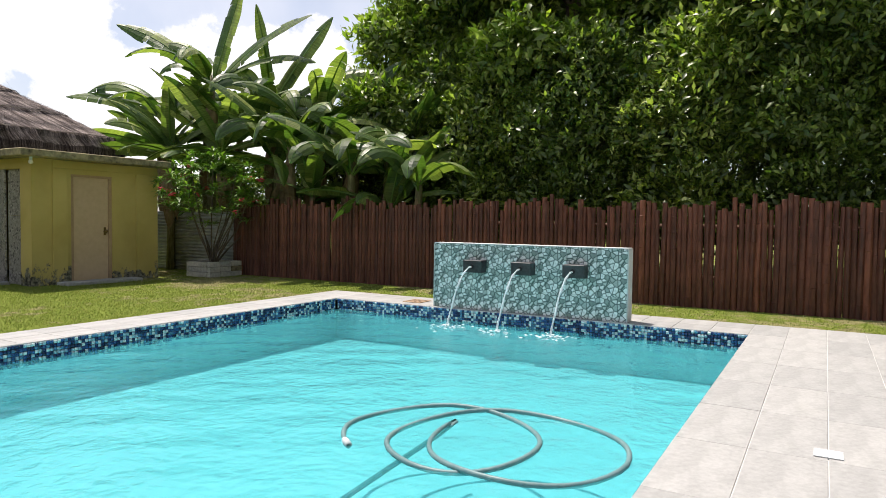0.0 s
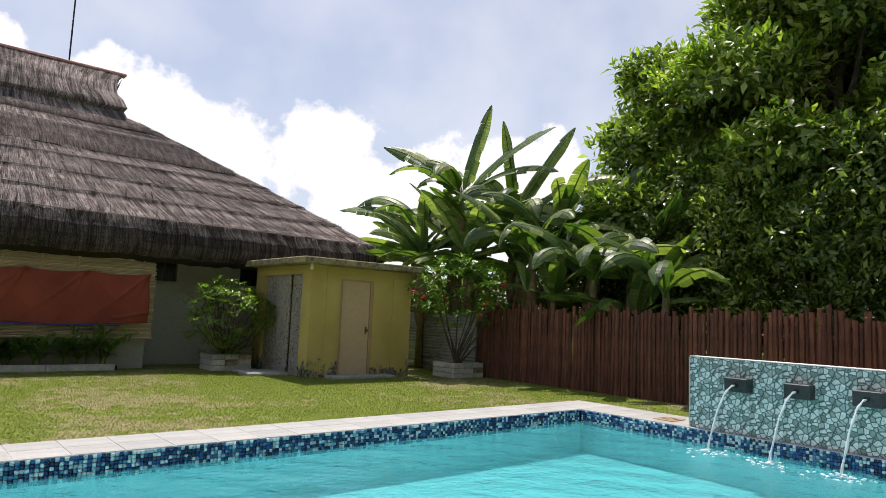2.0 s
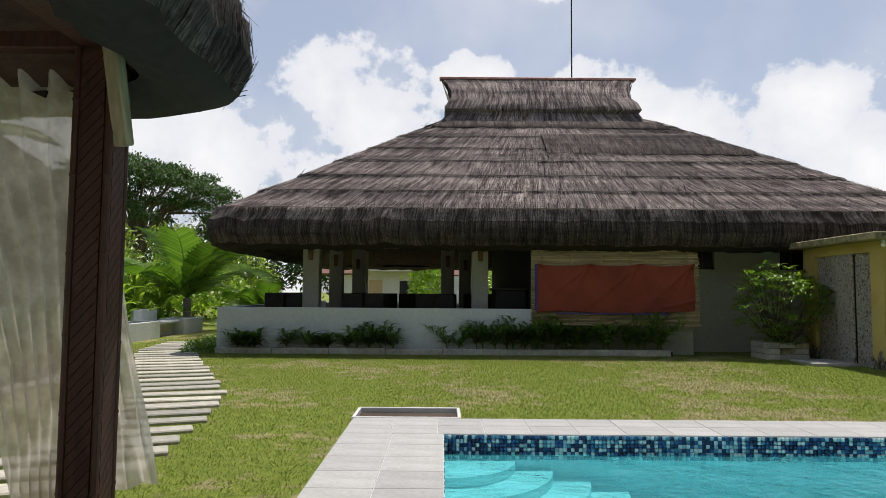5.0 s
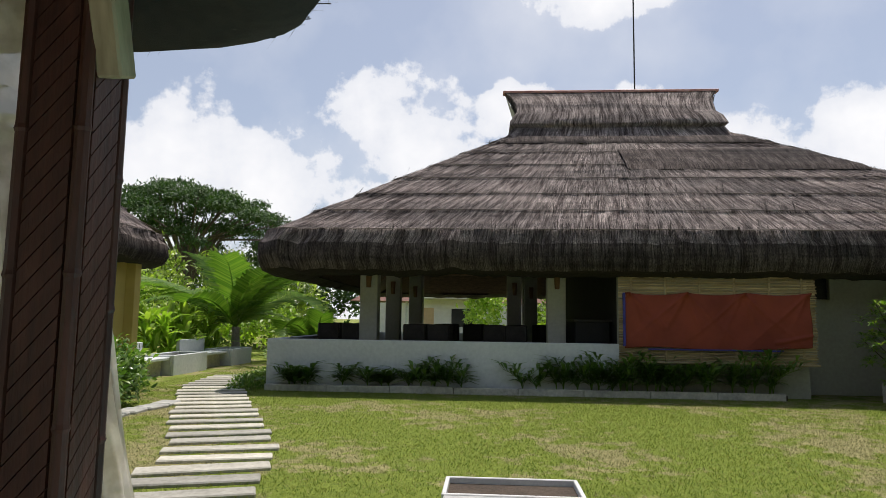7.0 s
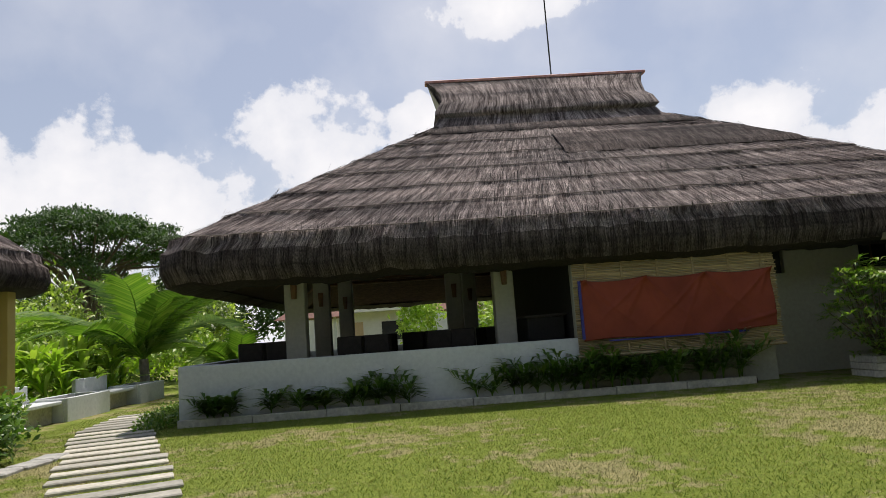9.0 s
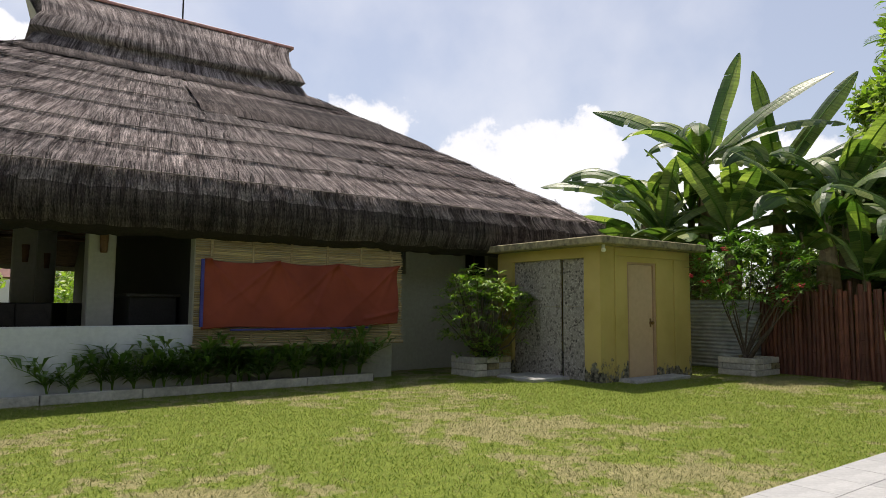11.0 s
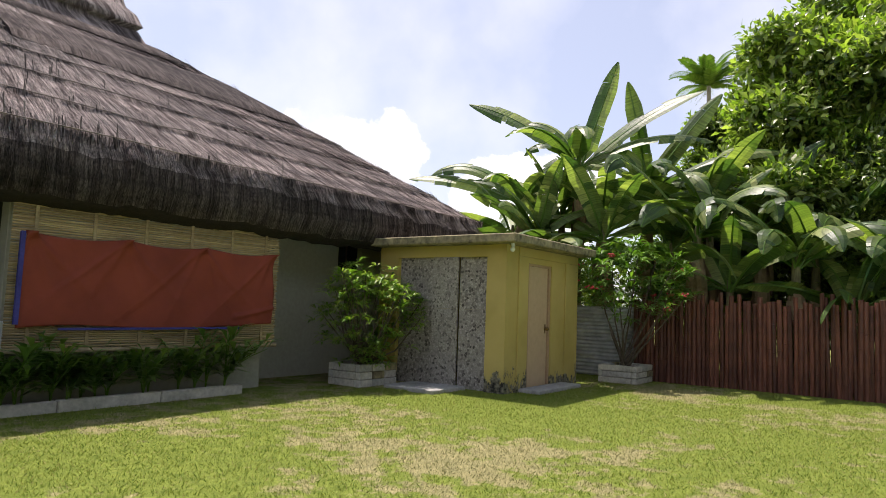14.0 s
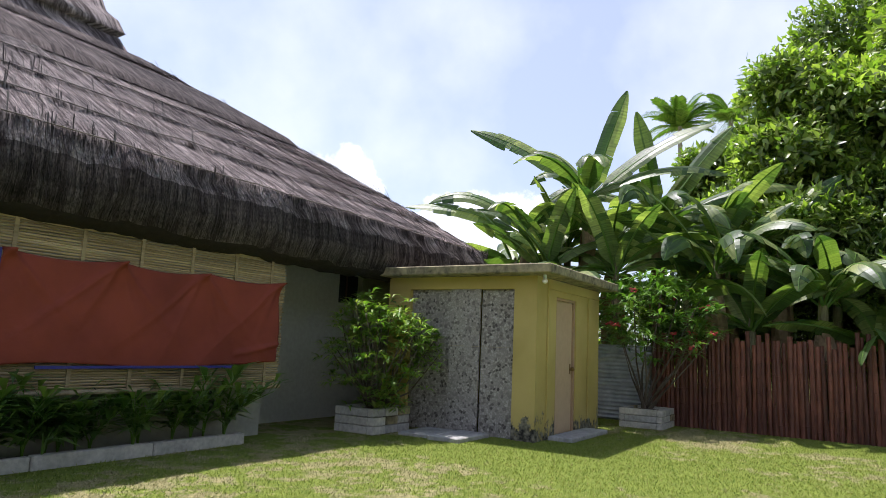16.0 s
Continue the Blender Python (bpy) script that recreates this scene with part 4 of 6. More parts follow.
raw("ridge_thatch", V, np.stack([idx[:-1, :-1], idx[:-1, 1:], idx[1:, 1:], idx[1:, :-1]], -1).reshape(-1, 4), M["thatch"], roof, smooth=True, uvs=UV)
bm = bmesh.new()
for sx in (-1, 1):
    p = [bm.verts.new((RCX - 0.08 + sx * (2.63 + 0.02), RCY + y_, z_)) for y_, z_ in ((-0.62, 7.0), (0.62, 7.0))]
    q = bm.verts.new((RCX - 0.08 + sx * 3.1, RCY, 8.14))
    q2 = [bm.verts.new((RCX - 0.08 + sx * 2.9, RCY + y_, 7.6)) for y_ in (0.34, -0.34)]
    bm.faces.new((p[0], p[1], q2[0], q, q2[1]))
part("gable_panel", bm, M["panel"], roof, "pale gable panel under the ridge")
bm = box(RCX - 3.25, RCX + 3.1, RCY - 0.14, RCY + 0.14, 8.17, 8.25, 0.015)
part("ridge_cap", bm, M["red_metal"], roof, "faded red metal ridge cap")
mast = thing("radio_mast", (7.33, 35.0, GZ), "thin dark radio mast standing behind the pavilion", "mast")
part("pole", tube([(0, 0, -0.1), (0.02, 0.02, 9.0), (0.03, 0.02, 24.0)], [0.045, 0.04, 0.034], 8), M["black"], mast)
part("foot", box(-0.2, 0.2, -0.2, 0.2, -0.05, 0.12, 0.02), M["concrete"], mast)

# low front wall and inner floor
part("low_wall", box(-4.58, 2.4, 14.35, 14.55, GZ - 0.1, 0.93, 0.012), M["white"], rest, "low white plastered wall")
part("side_wall", box(-4.58, -4.38, 14.55, 27.0, GZ - 0.1, 0.93, 0.012), M["white"], rest)
part("back_wall", box(-4.38, 11.0, 26.9, 27.1, GZ - 0.1, 0.85), M["white"], rest)
part("floor", box(-4.38, 5.8, 14.7, 26.9, GZ - 0.1, 0.05), M["concrete"], rest)
part("floor", box(5.8, 11.0, 15.53, 26.9, GZ - 0.1, 0.046), M["concrete"], rest)
# closed part behind the blind
part("front_wall", box(2.4, 6.0, 14.5, 14.7, GZ - 0.1, 2.9, 0.01), M["dim_wall"], rest, "shaded grey-green wall")
part("return_wall", box(5.8, 6.0, 14.7, 15.35, GZ - 0.1, 3.0), M["dim_wall"], rest)
for q in ((6.0, 6.35, GZ - 0.1, 3.3), (6.85, 8.4, GZ - 0.1, 3.3), (9.05, 10.8, GZ - 0.1, 3.3), (6.35, 6.85, GZ - 0.1, 1.87), (8.4, 9.05, GZ - 0.1, 1.88), (6.35, 6.85, 2.4, 3.3), (8.4, 9.05, 2.4, 3.3)):
    part("recessed_wall", box(q[0], q[1], 15.35, 15.53, q[2], q[3]), M["dim_wall"], rest)
# interior gloom is put into this wall's near-black colour
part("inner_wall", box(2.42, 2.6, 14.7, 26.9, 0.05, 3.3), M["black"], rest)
part("east_wall", box(10.8, 11.0, 14.7, 26.9, 0.05, 2.9), M["cream"], rest)
for x0, x1 in ((6.35, 6.85), (8.4, 9.05)):
    win = part("window_opening", box(x0, x1, 15.47, 15.5, 1.88, 2.4), M["glass_dark"], rest, "small dark high window")
    part("mullion", box((x0 + x1) / 2 - 0.015, (x0 + x1) / 2 + 0.015, 15.45, 15.469, 1.88, 2.4), M["dark_wood"], win)
COLS = [(-2.95, 15.5), (1.1, 15.5), (-2.95, 19.2), (0.35, 19.2), (-2.6, 21.6), (0.95, 21.6), (-2.95, 25.6), (1.1, 25.6)]
for x, y_ in COLS:
    c = part("column", box(x, x + 0.39, y_, y_ + 0.39, 0.05, 3.4 if y_ > 16 else 2.95, 0.015), M["cream"], rest, "square cream column")
    lamp = bmesh.new()
    bmesh.ops.create_cone(lamp, cap_ends=True, segments=10, radius1=0.05, radius2=0.07, depth=0.34, matrix=pose(x + 0.2, y_ - 0.07, 2.2))
    part("wall_lamp", lamp, M["bamboo_beam"], c, "woven brown wall lamp")
# roof frame of poles seen from below
for k in range(9):
    x = -4.2 + k * 0.82
    part("rafter", tube([(x, 14.35, 2.55), (x * 0.55 + 1.5, 19.8, 5.6)], 0.05, 7), M["bamboo_beam"], rest)
for k in range(7):
    yy, zz = 14.9 + k * 0.75, 2.8 + k * 0.42
    part("purlin", tube([(-4.3 + k * 0.3, yy, zz), (2.4, yy, zz)], 0.035, 7), M["bamboo_beam"], rest)
for k in range(5):
    part("tie_beam", tube([(-4.0, 17.0 + k * 1.8, 2.95), (2.4, 17.0 + k * 1.8, 2.95)], 0.055, 7), M["bamboo_beam"], rest)
for k in range(5):
    part("rafter", tube([(-4.1, 15.5 + k * 2.2, 2.6), (0.8, 19.0 + k * 0.8, 5.6)], 0.05, 7), M["bamboo_beam"], rest)


def dining_chair(m, ob=[None]):
    if ob[0] is None:
        ch = thing("dining_chair", (0, 0, 0), "dark woven rattan dining chair in the pavilion", "chair", "dining chairs")
        part("seat", box(-0.24, 0.24, -0.24, 0.24, 0.38, 0.46, 0.015), M["rattan"], ch)
        part("backrest", box(-0.24, 0.24, 0.2, 0.26, 0.46, 1.2, 0.02), M["rattan"], ch)
        for sx in (-1, 1):
            for sy in (-1, 1):
                part("leg", box(sx * 0.21 - 0.02, sx * 0.21 + 0.02, sy * 0.2 - 0.02, sy * 0.2 + 0.02, 0, 0.38), M["rattan"], ch)
        ch.matrix_basis = m
        ob[0] = ch
        return ch
    return copy_thing(ob[0], m)


def dining_table(m, ob=[None]):
    if ob[0] is None:
        tb = thing("dining_table", (0, 0, 0), "dark wooden dining table in the pavilion", "table", "dining tables")
        part("tabletop", box(-0.6, 0.6, -0.4, 0.4, 0.72, 0.77, 0.01), M["rattan"], tb)
        for sx in (-1, 1):
            for sy in (-1, 1):
                part("leg", box(sx * 0.52 - 0.03, sx * 0.52 + 0.03, sy * 0.32 - 0.03, sy * 0.32 + 0.03, 0, 0.72), M["rattan"], tb)
        tb.matrix_basis = m
        ob[0] = tb
        return tb
    return copy_thing(ob[0], m)


for x, y_ in ((-3.4, 16.6), (-1.5, 16.4), (0.2, 16.6), (-0.8, 18.4), (1.6, 18.2)):
    dining_table(pose(x, y_, 0.05, 0, 0, rnd.uniform(-3, 3)))
    for dx, dy, a in ((-0.3, -0.62, 180), (0.3, -0.62, 180), (-0.3, 0.62, 0), (0.3, 0.62, 0)):
        dining_chair(pose(x + dx + rnd.uniform(-0.05, 0.05), y_ + dy, 0.05, 0, 0, a + rnd.uniform(-8, 8)))
cab = thing("service_counter", (0, 0, 0), "near-black service counter in the pavilion", "counter")
# body takes the same gloom-dark colour as the inner wall
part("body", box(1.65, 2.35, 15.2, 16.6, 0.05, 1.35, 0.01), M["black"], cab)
part("counter_top", box(1.6, 2.4, 15.15, 16.65, 1.35, 1.4, 0.01), M["rattan"], cab)

# bamboo blind with the tarpaulin over it
blind = thing("bamboo_blind", (0, 0, 0), "rolled-down blind of split bamboo slats", "blind")
V, F = [], []
nsl = 62
for k in range(nsl):
    z = 0.62 + k * (1.72 / nsl)
    h, d = 1.72 / nsl * 0.42, rnd.uniform(0, 0.012)
    x1 = 6.05 + rnd.uniform(-0.02, 0.03)
    kk = len(V)
    for x in (2.36, 3.0, 3.7, 4.4, 5.1, x1):
        zz = z + 0.006 * math.sin(x * 3 + k)
        V += [(x, 14.3 - d, zz - h), (x, 14.285 - d, zz), (x, 14.3 - d, zz + h)]
    for i in range(5):
        a = kk + 3 * i
        F += [(a, a + 3, a + 4, a + 1), (a + 1, a + 4, a + 5, a + 2)]
tagged(raw("slat", V, F, M["slat"], blind), kind="stuff")
for x in (2.6, 3.25, 3.9, 4.55, 5.2, 5.8):
    part("cord", box(x - 0.02, x + 0.02, 14.268, 14.276, 0.6, 2.34), M["slat"], blind)
part("bottom_bar", tube([(2.34, 14.28, 0.6), (6.09, 14.28, 0.585)], 0.026, 8), M["pale_wood"], blind)

tarp = thing("tarpaulin", (0, 0, 0), "creased red-orange tarpaulin tied over the bamboo blind", "tarpaulin")
nx, nz = 120, 46
u, v = np.meshgrid(np.linspace(0, 1, nx), np.linspace(0, 1, nz))
X = 2.46 + 3.48 * u + 0.03 * np.sin(v * 5) * (u - 0.5)
top = 1.93 - 0.05 * np.abs(np.sin(u * math.pi * 3)) + 0.02 * u
bot = 0.86 + 0.035 * np.sin(u * 9) * (1 - 0.5 * u) + 0.05 * np.maximum(0, u - 0.85) * 6
Z = bot + (top - bot) * v
fold = np.zeros_like(u)
for uc in (0.02, 0.33, 0.64, 0.99):
    for sl in (-1.6, -0.7, 0.6, 1.5):
        dist = (u - uc) - sl * (1 - v) * 0.22
        fold += 0.045 * np.exp(-(dist / 0.014) ** 2) * np.exp(-(1 - v) * 2.4)
fold += 0.012 * np.sin(u * 14 + v * 3) + 0.008 * np.sin(u * 31 - v * 9)
fold += 0.03 * np.exp(-((v - 0.12 - 0.5 * (u - 0.8)) / 0.03) ** 2) * (u > 0.8)
Y = 14.235 - fold
idx = np.arange(nx * nz).reshape(nz, nx)
quads = np.stack([idx[:-1, :-1], idx[:-1, 1:], idx[1:, 1:], idx[1:, :-1]], -1).reshape(-1, 4)
sheet = raw("sheet", np.stack([X, Y, Z], -1).reshape(-1, 3), quads, M["tarp"], tarp, smooth=True)
sheet.modifiers.new("thickness", "SOLIDIFY").thickness = 0.004
part("hem", box(2.43, 2.475, 14.2, 14.24, 0.9, 1.92), M["blue"], tarp, "blue hem of the tarpaulin")
part("hem", box(2.9, 5.4, 14.215, 14.235, 0.835, 0.862), M["blue"], tarp, "blue hem of the tarpaulin")



def cane_plant(parent, mat, foot, height, seed):
    """A tuft of arching canes with long pointed leaves set alternately along them."""
    g = random.Random(900 + seed)
    B, D, L = [], [], []
    for _ in range(g.randint(4, 6)):
        a, lean, h = g.uniform(0, 6.283), g.uniform(0.25, 0.9), height * g.uniform(0.65, 1.1)
        out = Vector((math.cos(a), math.sin(a) * 0.7 - 0.15, 0))
        pts = [Vector(foot) + out * lean * h * t * t + Vector((0, 0, h * t * (1 - 0.22 * lean * t))) for t in (0, 0.25, 0.5, 0.75, 1.0)]
        part("cane", tube(pts, [0.009, 0.008, 0.007, 0.006, 0.004], 5), M["plumeria_leaf"], parent)
        n = g.randint(8, 11)
        for k in range(n):
            t = 0.25 + 0.75 * k / (n - 1)
            q = pts[min(3, int(t * 4))].lerp(pts[min(4, int(t * 4) + 1)], t * 4 - min(3, int(t * 4)))
            aa = a + (1.4 if k % 2 else -1.4) * (1 - 0.6 * (t > 0.9)) + g.uniform(-0.5, 0.5)
            B.append(tuple(q))
            D.append((math.cos(aa), math.sin(aa), 0.35 + 0.7 * t + g.uniform(-0.25, 0.2)))
            L.append(g.uniform(0.24, 0.42))
    L = np.array(L)
    v, f = leaf_arrays(np.array(B), np.array(D), np.tile([0, 0, 1.0], (len(B), 1)), L, L * 0.22, 0.35)
    tagged(raw("leaves", v, f, mat, parent), kind="stuff")


# planting bed along the wall
bed = thing("planting_bed", (0, 0, 0), "long planting bed with a low pale curb under the wall", "flower bed", kind="structure")
x = -4.5
while x < 5.3:
    part("curb", box(x, min(x + 1.22, 5.4), 14.02 + rnd.uniform(-0.01, 0.01), 14.12, GZ - 0.05, 0.07 + rnd.uniform(-0.008, 0.008), 0.012), M["curb"], bed)
    x += 1.23
part("soil", box(-4.5, 5.4, 14.12, 14.34, GZ - 0.05, 0.03), M["soil"], bed)
spots, x = [], -4.3
while x < 5.4:
    t = (x + 4.3) / 9.7
    if rnd.random() < 0.3 + 0.45 * t:
        spots.append((x, rnd.uniform(14.05, 14.28), 0.03, 0.26 + 0.36 * t + rnd.uniform(-0.08, 0.2)))
    x += 0.13
for i, (sx, sy, sz, sl) in enumerate(spots):
    lily = thing("border_ginger", (0, 0, 0), "dark green leafy ginger plant in the shaded bed", "plant", "border plants")
    cane_plant(lily, M["lily_leaf"], (sx, sy, sz), sl, i)

# ---- utility shed ----
shed = thing("utility_shed", (0, 0, 0), "small yellow concrete shed with a flat mould-stained roof slab", "shed", kind="structure")
SX0, SX1, SY0, SY1, SZ = 8.33, 10.92, 11.57, 14.2, 2.28
for q in ((SX0, 9.06, SY0, SY0 + 0.14, GZ - 0.1, SZ), (9.9, SX1, SY0, SY0 + 0.14, GZ - 0.1, SZ), (9.06, 9.9, SY0, SY0 + 0.14, 2.03, SZ),
          (SX0, SX0 + 0.14, SY0 + 0.14, 11.93, GZ - 0.1, SZ), (SX0, SX0 + 0.14, 13.78, SY1, GZ - 0.1, SZ), (SX0, SX0 + 0.14, 11.93, 13.78, 2.09, SZ),
          (SX1 - 0.14, SX1, SY0 + 0.14, SY1, GZ - 0.1, SZ), (SX0 + 0.14, SX1 - 0.14, SY1 - 0.14, SY1, GZ - 0.1, SZ)):
    part("wall", box(*q), M["yellow"], shed)
part("pilaster", box(10.42, SX1 + 0.006, SY0 - 0.03, SY0 - 0.001, GZ, 2.12, 0.004), M["yellow"], shed)
part("pilaster", box(8.7, 8.98, SY0 - 0.03, SY0 - 0.001, GZ, 2.12, 0.004), M["yellow"], shed)
part("lintel_band", box(8.7, SX1 + 0.006, SY0 - 0.03, SY0 - 0.001, 2.125, 2.27, 0.004), M["yellow"], shed)
part("roof_slab", box(7.98, 11.02, 11.22, 14.35, SZ, 2.415, 0.015), M["mould"], shed, "mould-stained concrete roof slab")
for y0, y1, dx in ((13.02, 13.78, 0.075), (12.5, 13.02, 0.01), (11.93, 12.5, 0.075)):
    nt = 5
    hz = (2.09 - GZ) / nt
    for k in range(nt):
        part("tile", box(SX0 + dx, SX0 + dx + 0.04, y0 + 0.002, y1 - 0.002, GZ + k * hz + 0.001, GZ + (k + 1) * hz - 0.001, 0.0015), M["grey_pebble"], shed)
dr = part("door", box(9.12, 9.84, SY0 + 0.05, SY0 + 0.09, -0.03, 1.99, 0.004), M["door"], shed, "closed beige painted door")
bm = bmesh.new()
bmesh.ops.create_uvsphere(bm, u_segments=12, v_segments=8, radius=0.035, matrix=pose(9.77, SY0 + 0.0, 0.94))
bmesh.ops.create_cone(bm, cap_ends=True, segments=12, radius1=0.03, radius2=0.018, depth=0.05, matrix=pose(9.77, SY0 + 0.03, 0.94, 90, 0, 0))
part("door_knob", bm, M["brass"], dr, "tarnished brass door knob")
part("lock_plate", box(9.745, 9.795, SY0 + 0.043, SY0 + 0.051, 0.86, 1.02, 0.004), M["brass"], dr)
bm = bmesh.new()
box(9.06, 9.12, SY0 + 0.02, SY0 + 0.12, -0.06, 2.03, bm=bm)
box(9.84, 9.9, SY0 + 0.02, SY0 + 0.12, -0.06, 2.03, bm=bm)
box(9.12, 9.84, SY0 + 0.02, SY0 + 0.12, 1.99, 2.03, bm=bm)
part("door_frame", bm, M["door_trim"], shed)
bm = bmesh.new()
bmesh.ops.create_uvsphere(bm, u_segments=10, v_segments=8, radius=0.04, matrix=pose(8.25, 11.42, 2.19))
bulb = part("bulb", bm, M["petal"], shed, "unlit white bulb under the slab", smooth=True)
bm = bmesh.new()
bmesh.ops.create_cone(bm, cap_ends=True, segments=10, radius1=0.028, radius2=0.028, depth=0.06, matrix=pose(8.25, 11.42, 2.255))
part("bulb_holder", bm, M["white"], shed)
tagged(part("door_step", box(8.75, 10.3, 11.16, 11.54, GZ - 0.03, 0.0, 0.012), M["concrete"]), "thin concrete slab before the shed door", "step")
tagged(part("paving_slab", box(7.42, 8.3, 12.25, 12.75, GZ - 0.03, 0.0, 0.012), M["concrete"]), "worn concrete paving slab beside the shed", "slab")
tagged(part("paving_slab", box(7.5, 8.3, 12.82, 13.3, GZ - 0.03, -0.01, 0.012), M["concrete"]), "worn concrete paving slab beside the shed", "slab")

# corrugated sheet closing the gap to the fence
V, F = [], []
n = 120
for i in range(n + 1):
    z = GZ + i / n * 1.45
    V += [(12.66 + 0.022 * math.sin(z * 80), 11.02, z), (12.72 + 0.022 * math.sin(z * 80), 14.3, z)]
    if i:
        F.append((2 * i - 2, 2 * i - 1, 2 * i + 1, 2 * i))
sheet2 = raw("corrugated_sheet", V, F, M["roof_tin"], None, smooth=True)
sheet2.modifiers.new("thickness", "SOLIDIFY").thickness = 0.004
tagged(sheet2, "grey corrugated metal sheet standing beside the shed", "metal sheet")


def brick_planter(name, x0, x1, y0, y1, h, label):
    p = thing(name, (0, 0, 0), label, "planter")
    rows = 3
    for r in range(rows):
        z0 = GZ + r * h / rows
        for k in range(3):
            a, b_ = x0 + (x1 - x0) * k / 3, x0 + (x1 - x0) * (k + 1) / 3
            for yy in (y0, y1 - 0.1):
                part("block", box(a + 0.004, b_ - 0.004, yy + rnd.uniform(-0.008, 0.008), yy + 0.1, z0 + 0.004, z0 + h / rows - 0.004, 0.008), rnd.choice((M["curb"], M["curb"], M["mould"], M["concrete"])), p)
        for xx in (x0, x1 - 0.1):
            part("block", box(xx + rnd.uniform(-0.008, 0.008), xx + 0.1, y0 + 0.1, y1 - 0.1, z0 + 0.004, z0 + h / rows - 0.004, 0.008), rnd.choice((M["curb"], M["curb"], M["mould"], M["concrete"])), p)
    part("soil", box(x0 + 0.1, x1 - 0.1, y0 + 0.1, y1 - 0.1, GZ, GZ + h * 0.85), M["soil"], p)
    return p


brick_planter("brick_planter", 11.5, 12.42, 10.6, 11.35, 0.34, "square planter of weathered white bricks by the fence")
brick_planter("brick_planter", 7.1, 8.0, 13.45, 14.15, 0.36, "square planter of weathered white bricks against the wall")


def rosettes(name, parent, mat, tips, leaf, per, seed, slim=0.28, label=""):
    g = np.random.default_rng(seed)
    tips = np.asarray(tips, float)
    B, D, U, L = [], [], [], []
    for j in range(per):
        a = j * 2.4 + g.uniform(0, 6.28, len(tips))
        lift = g.uniform(-0.1, 0.9, len(tips))
        d = np.stack([np.cos(a), np.sin(a), lift], -1)
        B.append(tips + d * 0.02)
        D.append(d)
        U.append(np.tile([0, 0, 1.0], (len(tips), 1)))
        L.append(leaf * g.uniform(0.7, 1.15, len(tips)))
    v, f = leaf_arrays(np.concatenate(B), np.concatenate(D), np.concatenate(U), np.concatenate(L), np.concatenate(L) * slim, 0.28)
    return tagged(raw(name, v, f, mat, parent, label), kind="stuff")


def shrub(name, label, centre, radii, base, stems, tips, leaf, per, leaf_mat, bark_mat, seed, flowers=0, flower_mat=None, slim=0.28):
    p = thing(name, base, label, "shrub")
    p.location = (0, 0, 0)
    g = random.Random(seed)
    pts = []
    for _ in range(tips):
        while True:
            d = Vector((g.gauss(0, 1), g.gauss(0, 1), g.gauss(0.25, 1)))
            if d.length > 0.2:
                break
        d.normalize()
        r = g.uniform(0.4, 1.12) ** 0.6
        pts.append(Vector(centre) + Vector((d.x * radii[0], d.y * radii[1], d.z * radii[2])) * r)
    for k in range(stems):
        end = pts[k % len(pts)]
        b0 = Vector(base) + Vector((g.uniform(-0.08, 0.08), g.uniform(-0.08, 0.08), 0))
        mid = b0.lerp(end, 0.5) + Vector((g.uniform(-0.1, 0.1), g.uniform(-0.1, 0.1), -0.12))
        part("stem", tube([b0, b0.lerp(mid, 0.5) + Vector((0, 0, 0.03)), mid, end], [0.024, 0.019, 0.014, 0.009], 6), bark_mat, p)
    rosettes("foliage", p, leaf_mat, [tuple(q) for q in pts], leaf, per, seed, slim)
    for k in range(flowers):
        b = bmesh.new()
        q = pts[(k * 7) % len(pts)]
        for j in range(9):
            bmesh.ops.create_icosphere(b, subdivisions=1, radius=0.028, matrix=Matrix.Translation(q + Vector((g.uniform(-0.06, 0.06), g.uniform(-0.06, 0.06), 0.08 + g.uniform(0, 0.07)))) @ Matrix.Diagonal((1.2, 1.2, 0.6, 1)))
        part("flower", b, flower_mat, p, "small flower cluster")
    return p


shrub("plumeria_shrub", "plumeria shrub with long green leaves and pink flowers in a planter", (11.85, 10.85, 1.85), (1.25, 1.15, 0.8), (11.95, 11.0, 0.2), 14, 190, 0.25, 11, M["plumeria_leaf"], M["bark"], 4, 16, M["pink"], 0.25)
shrub("potted_shrub", "bushy yellow-green shrub with thin stems in a brick planter", (7.5, 13.65, 1.08), (0.98, 0.72, 0.84), (7.55, 13.8, 0.2), 34, 300, 0.17, 10, M["bush_leaf"], M["bark"], 9, 1, M["petal"], 0.27)


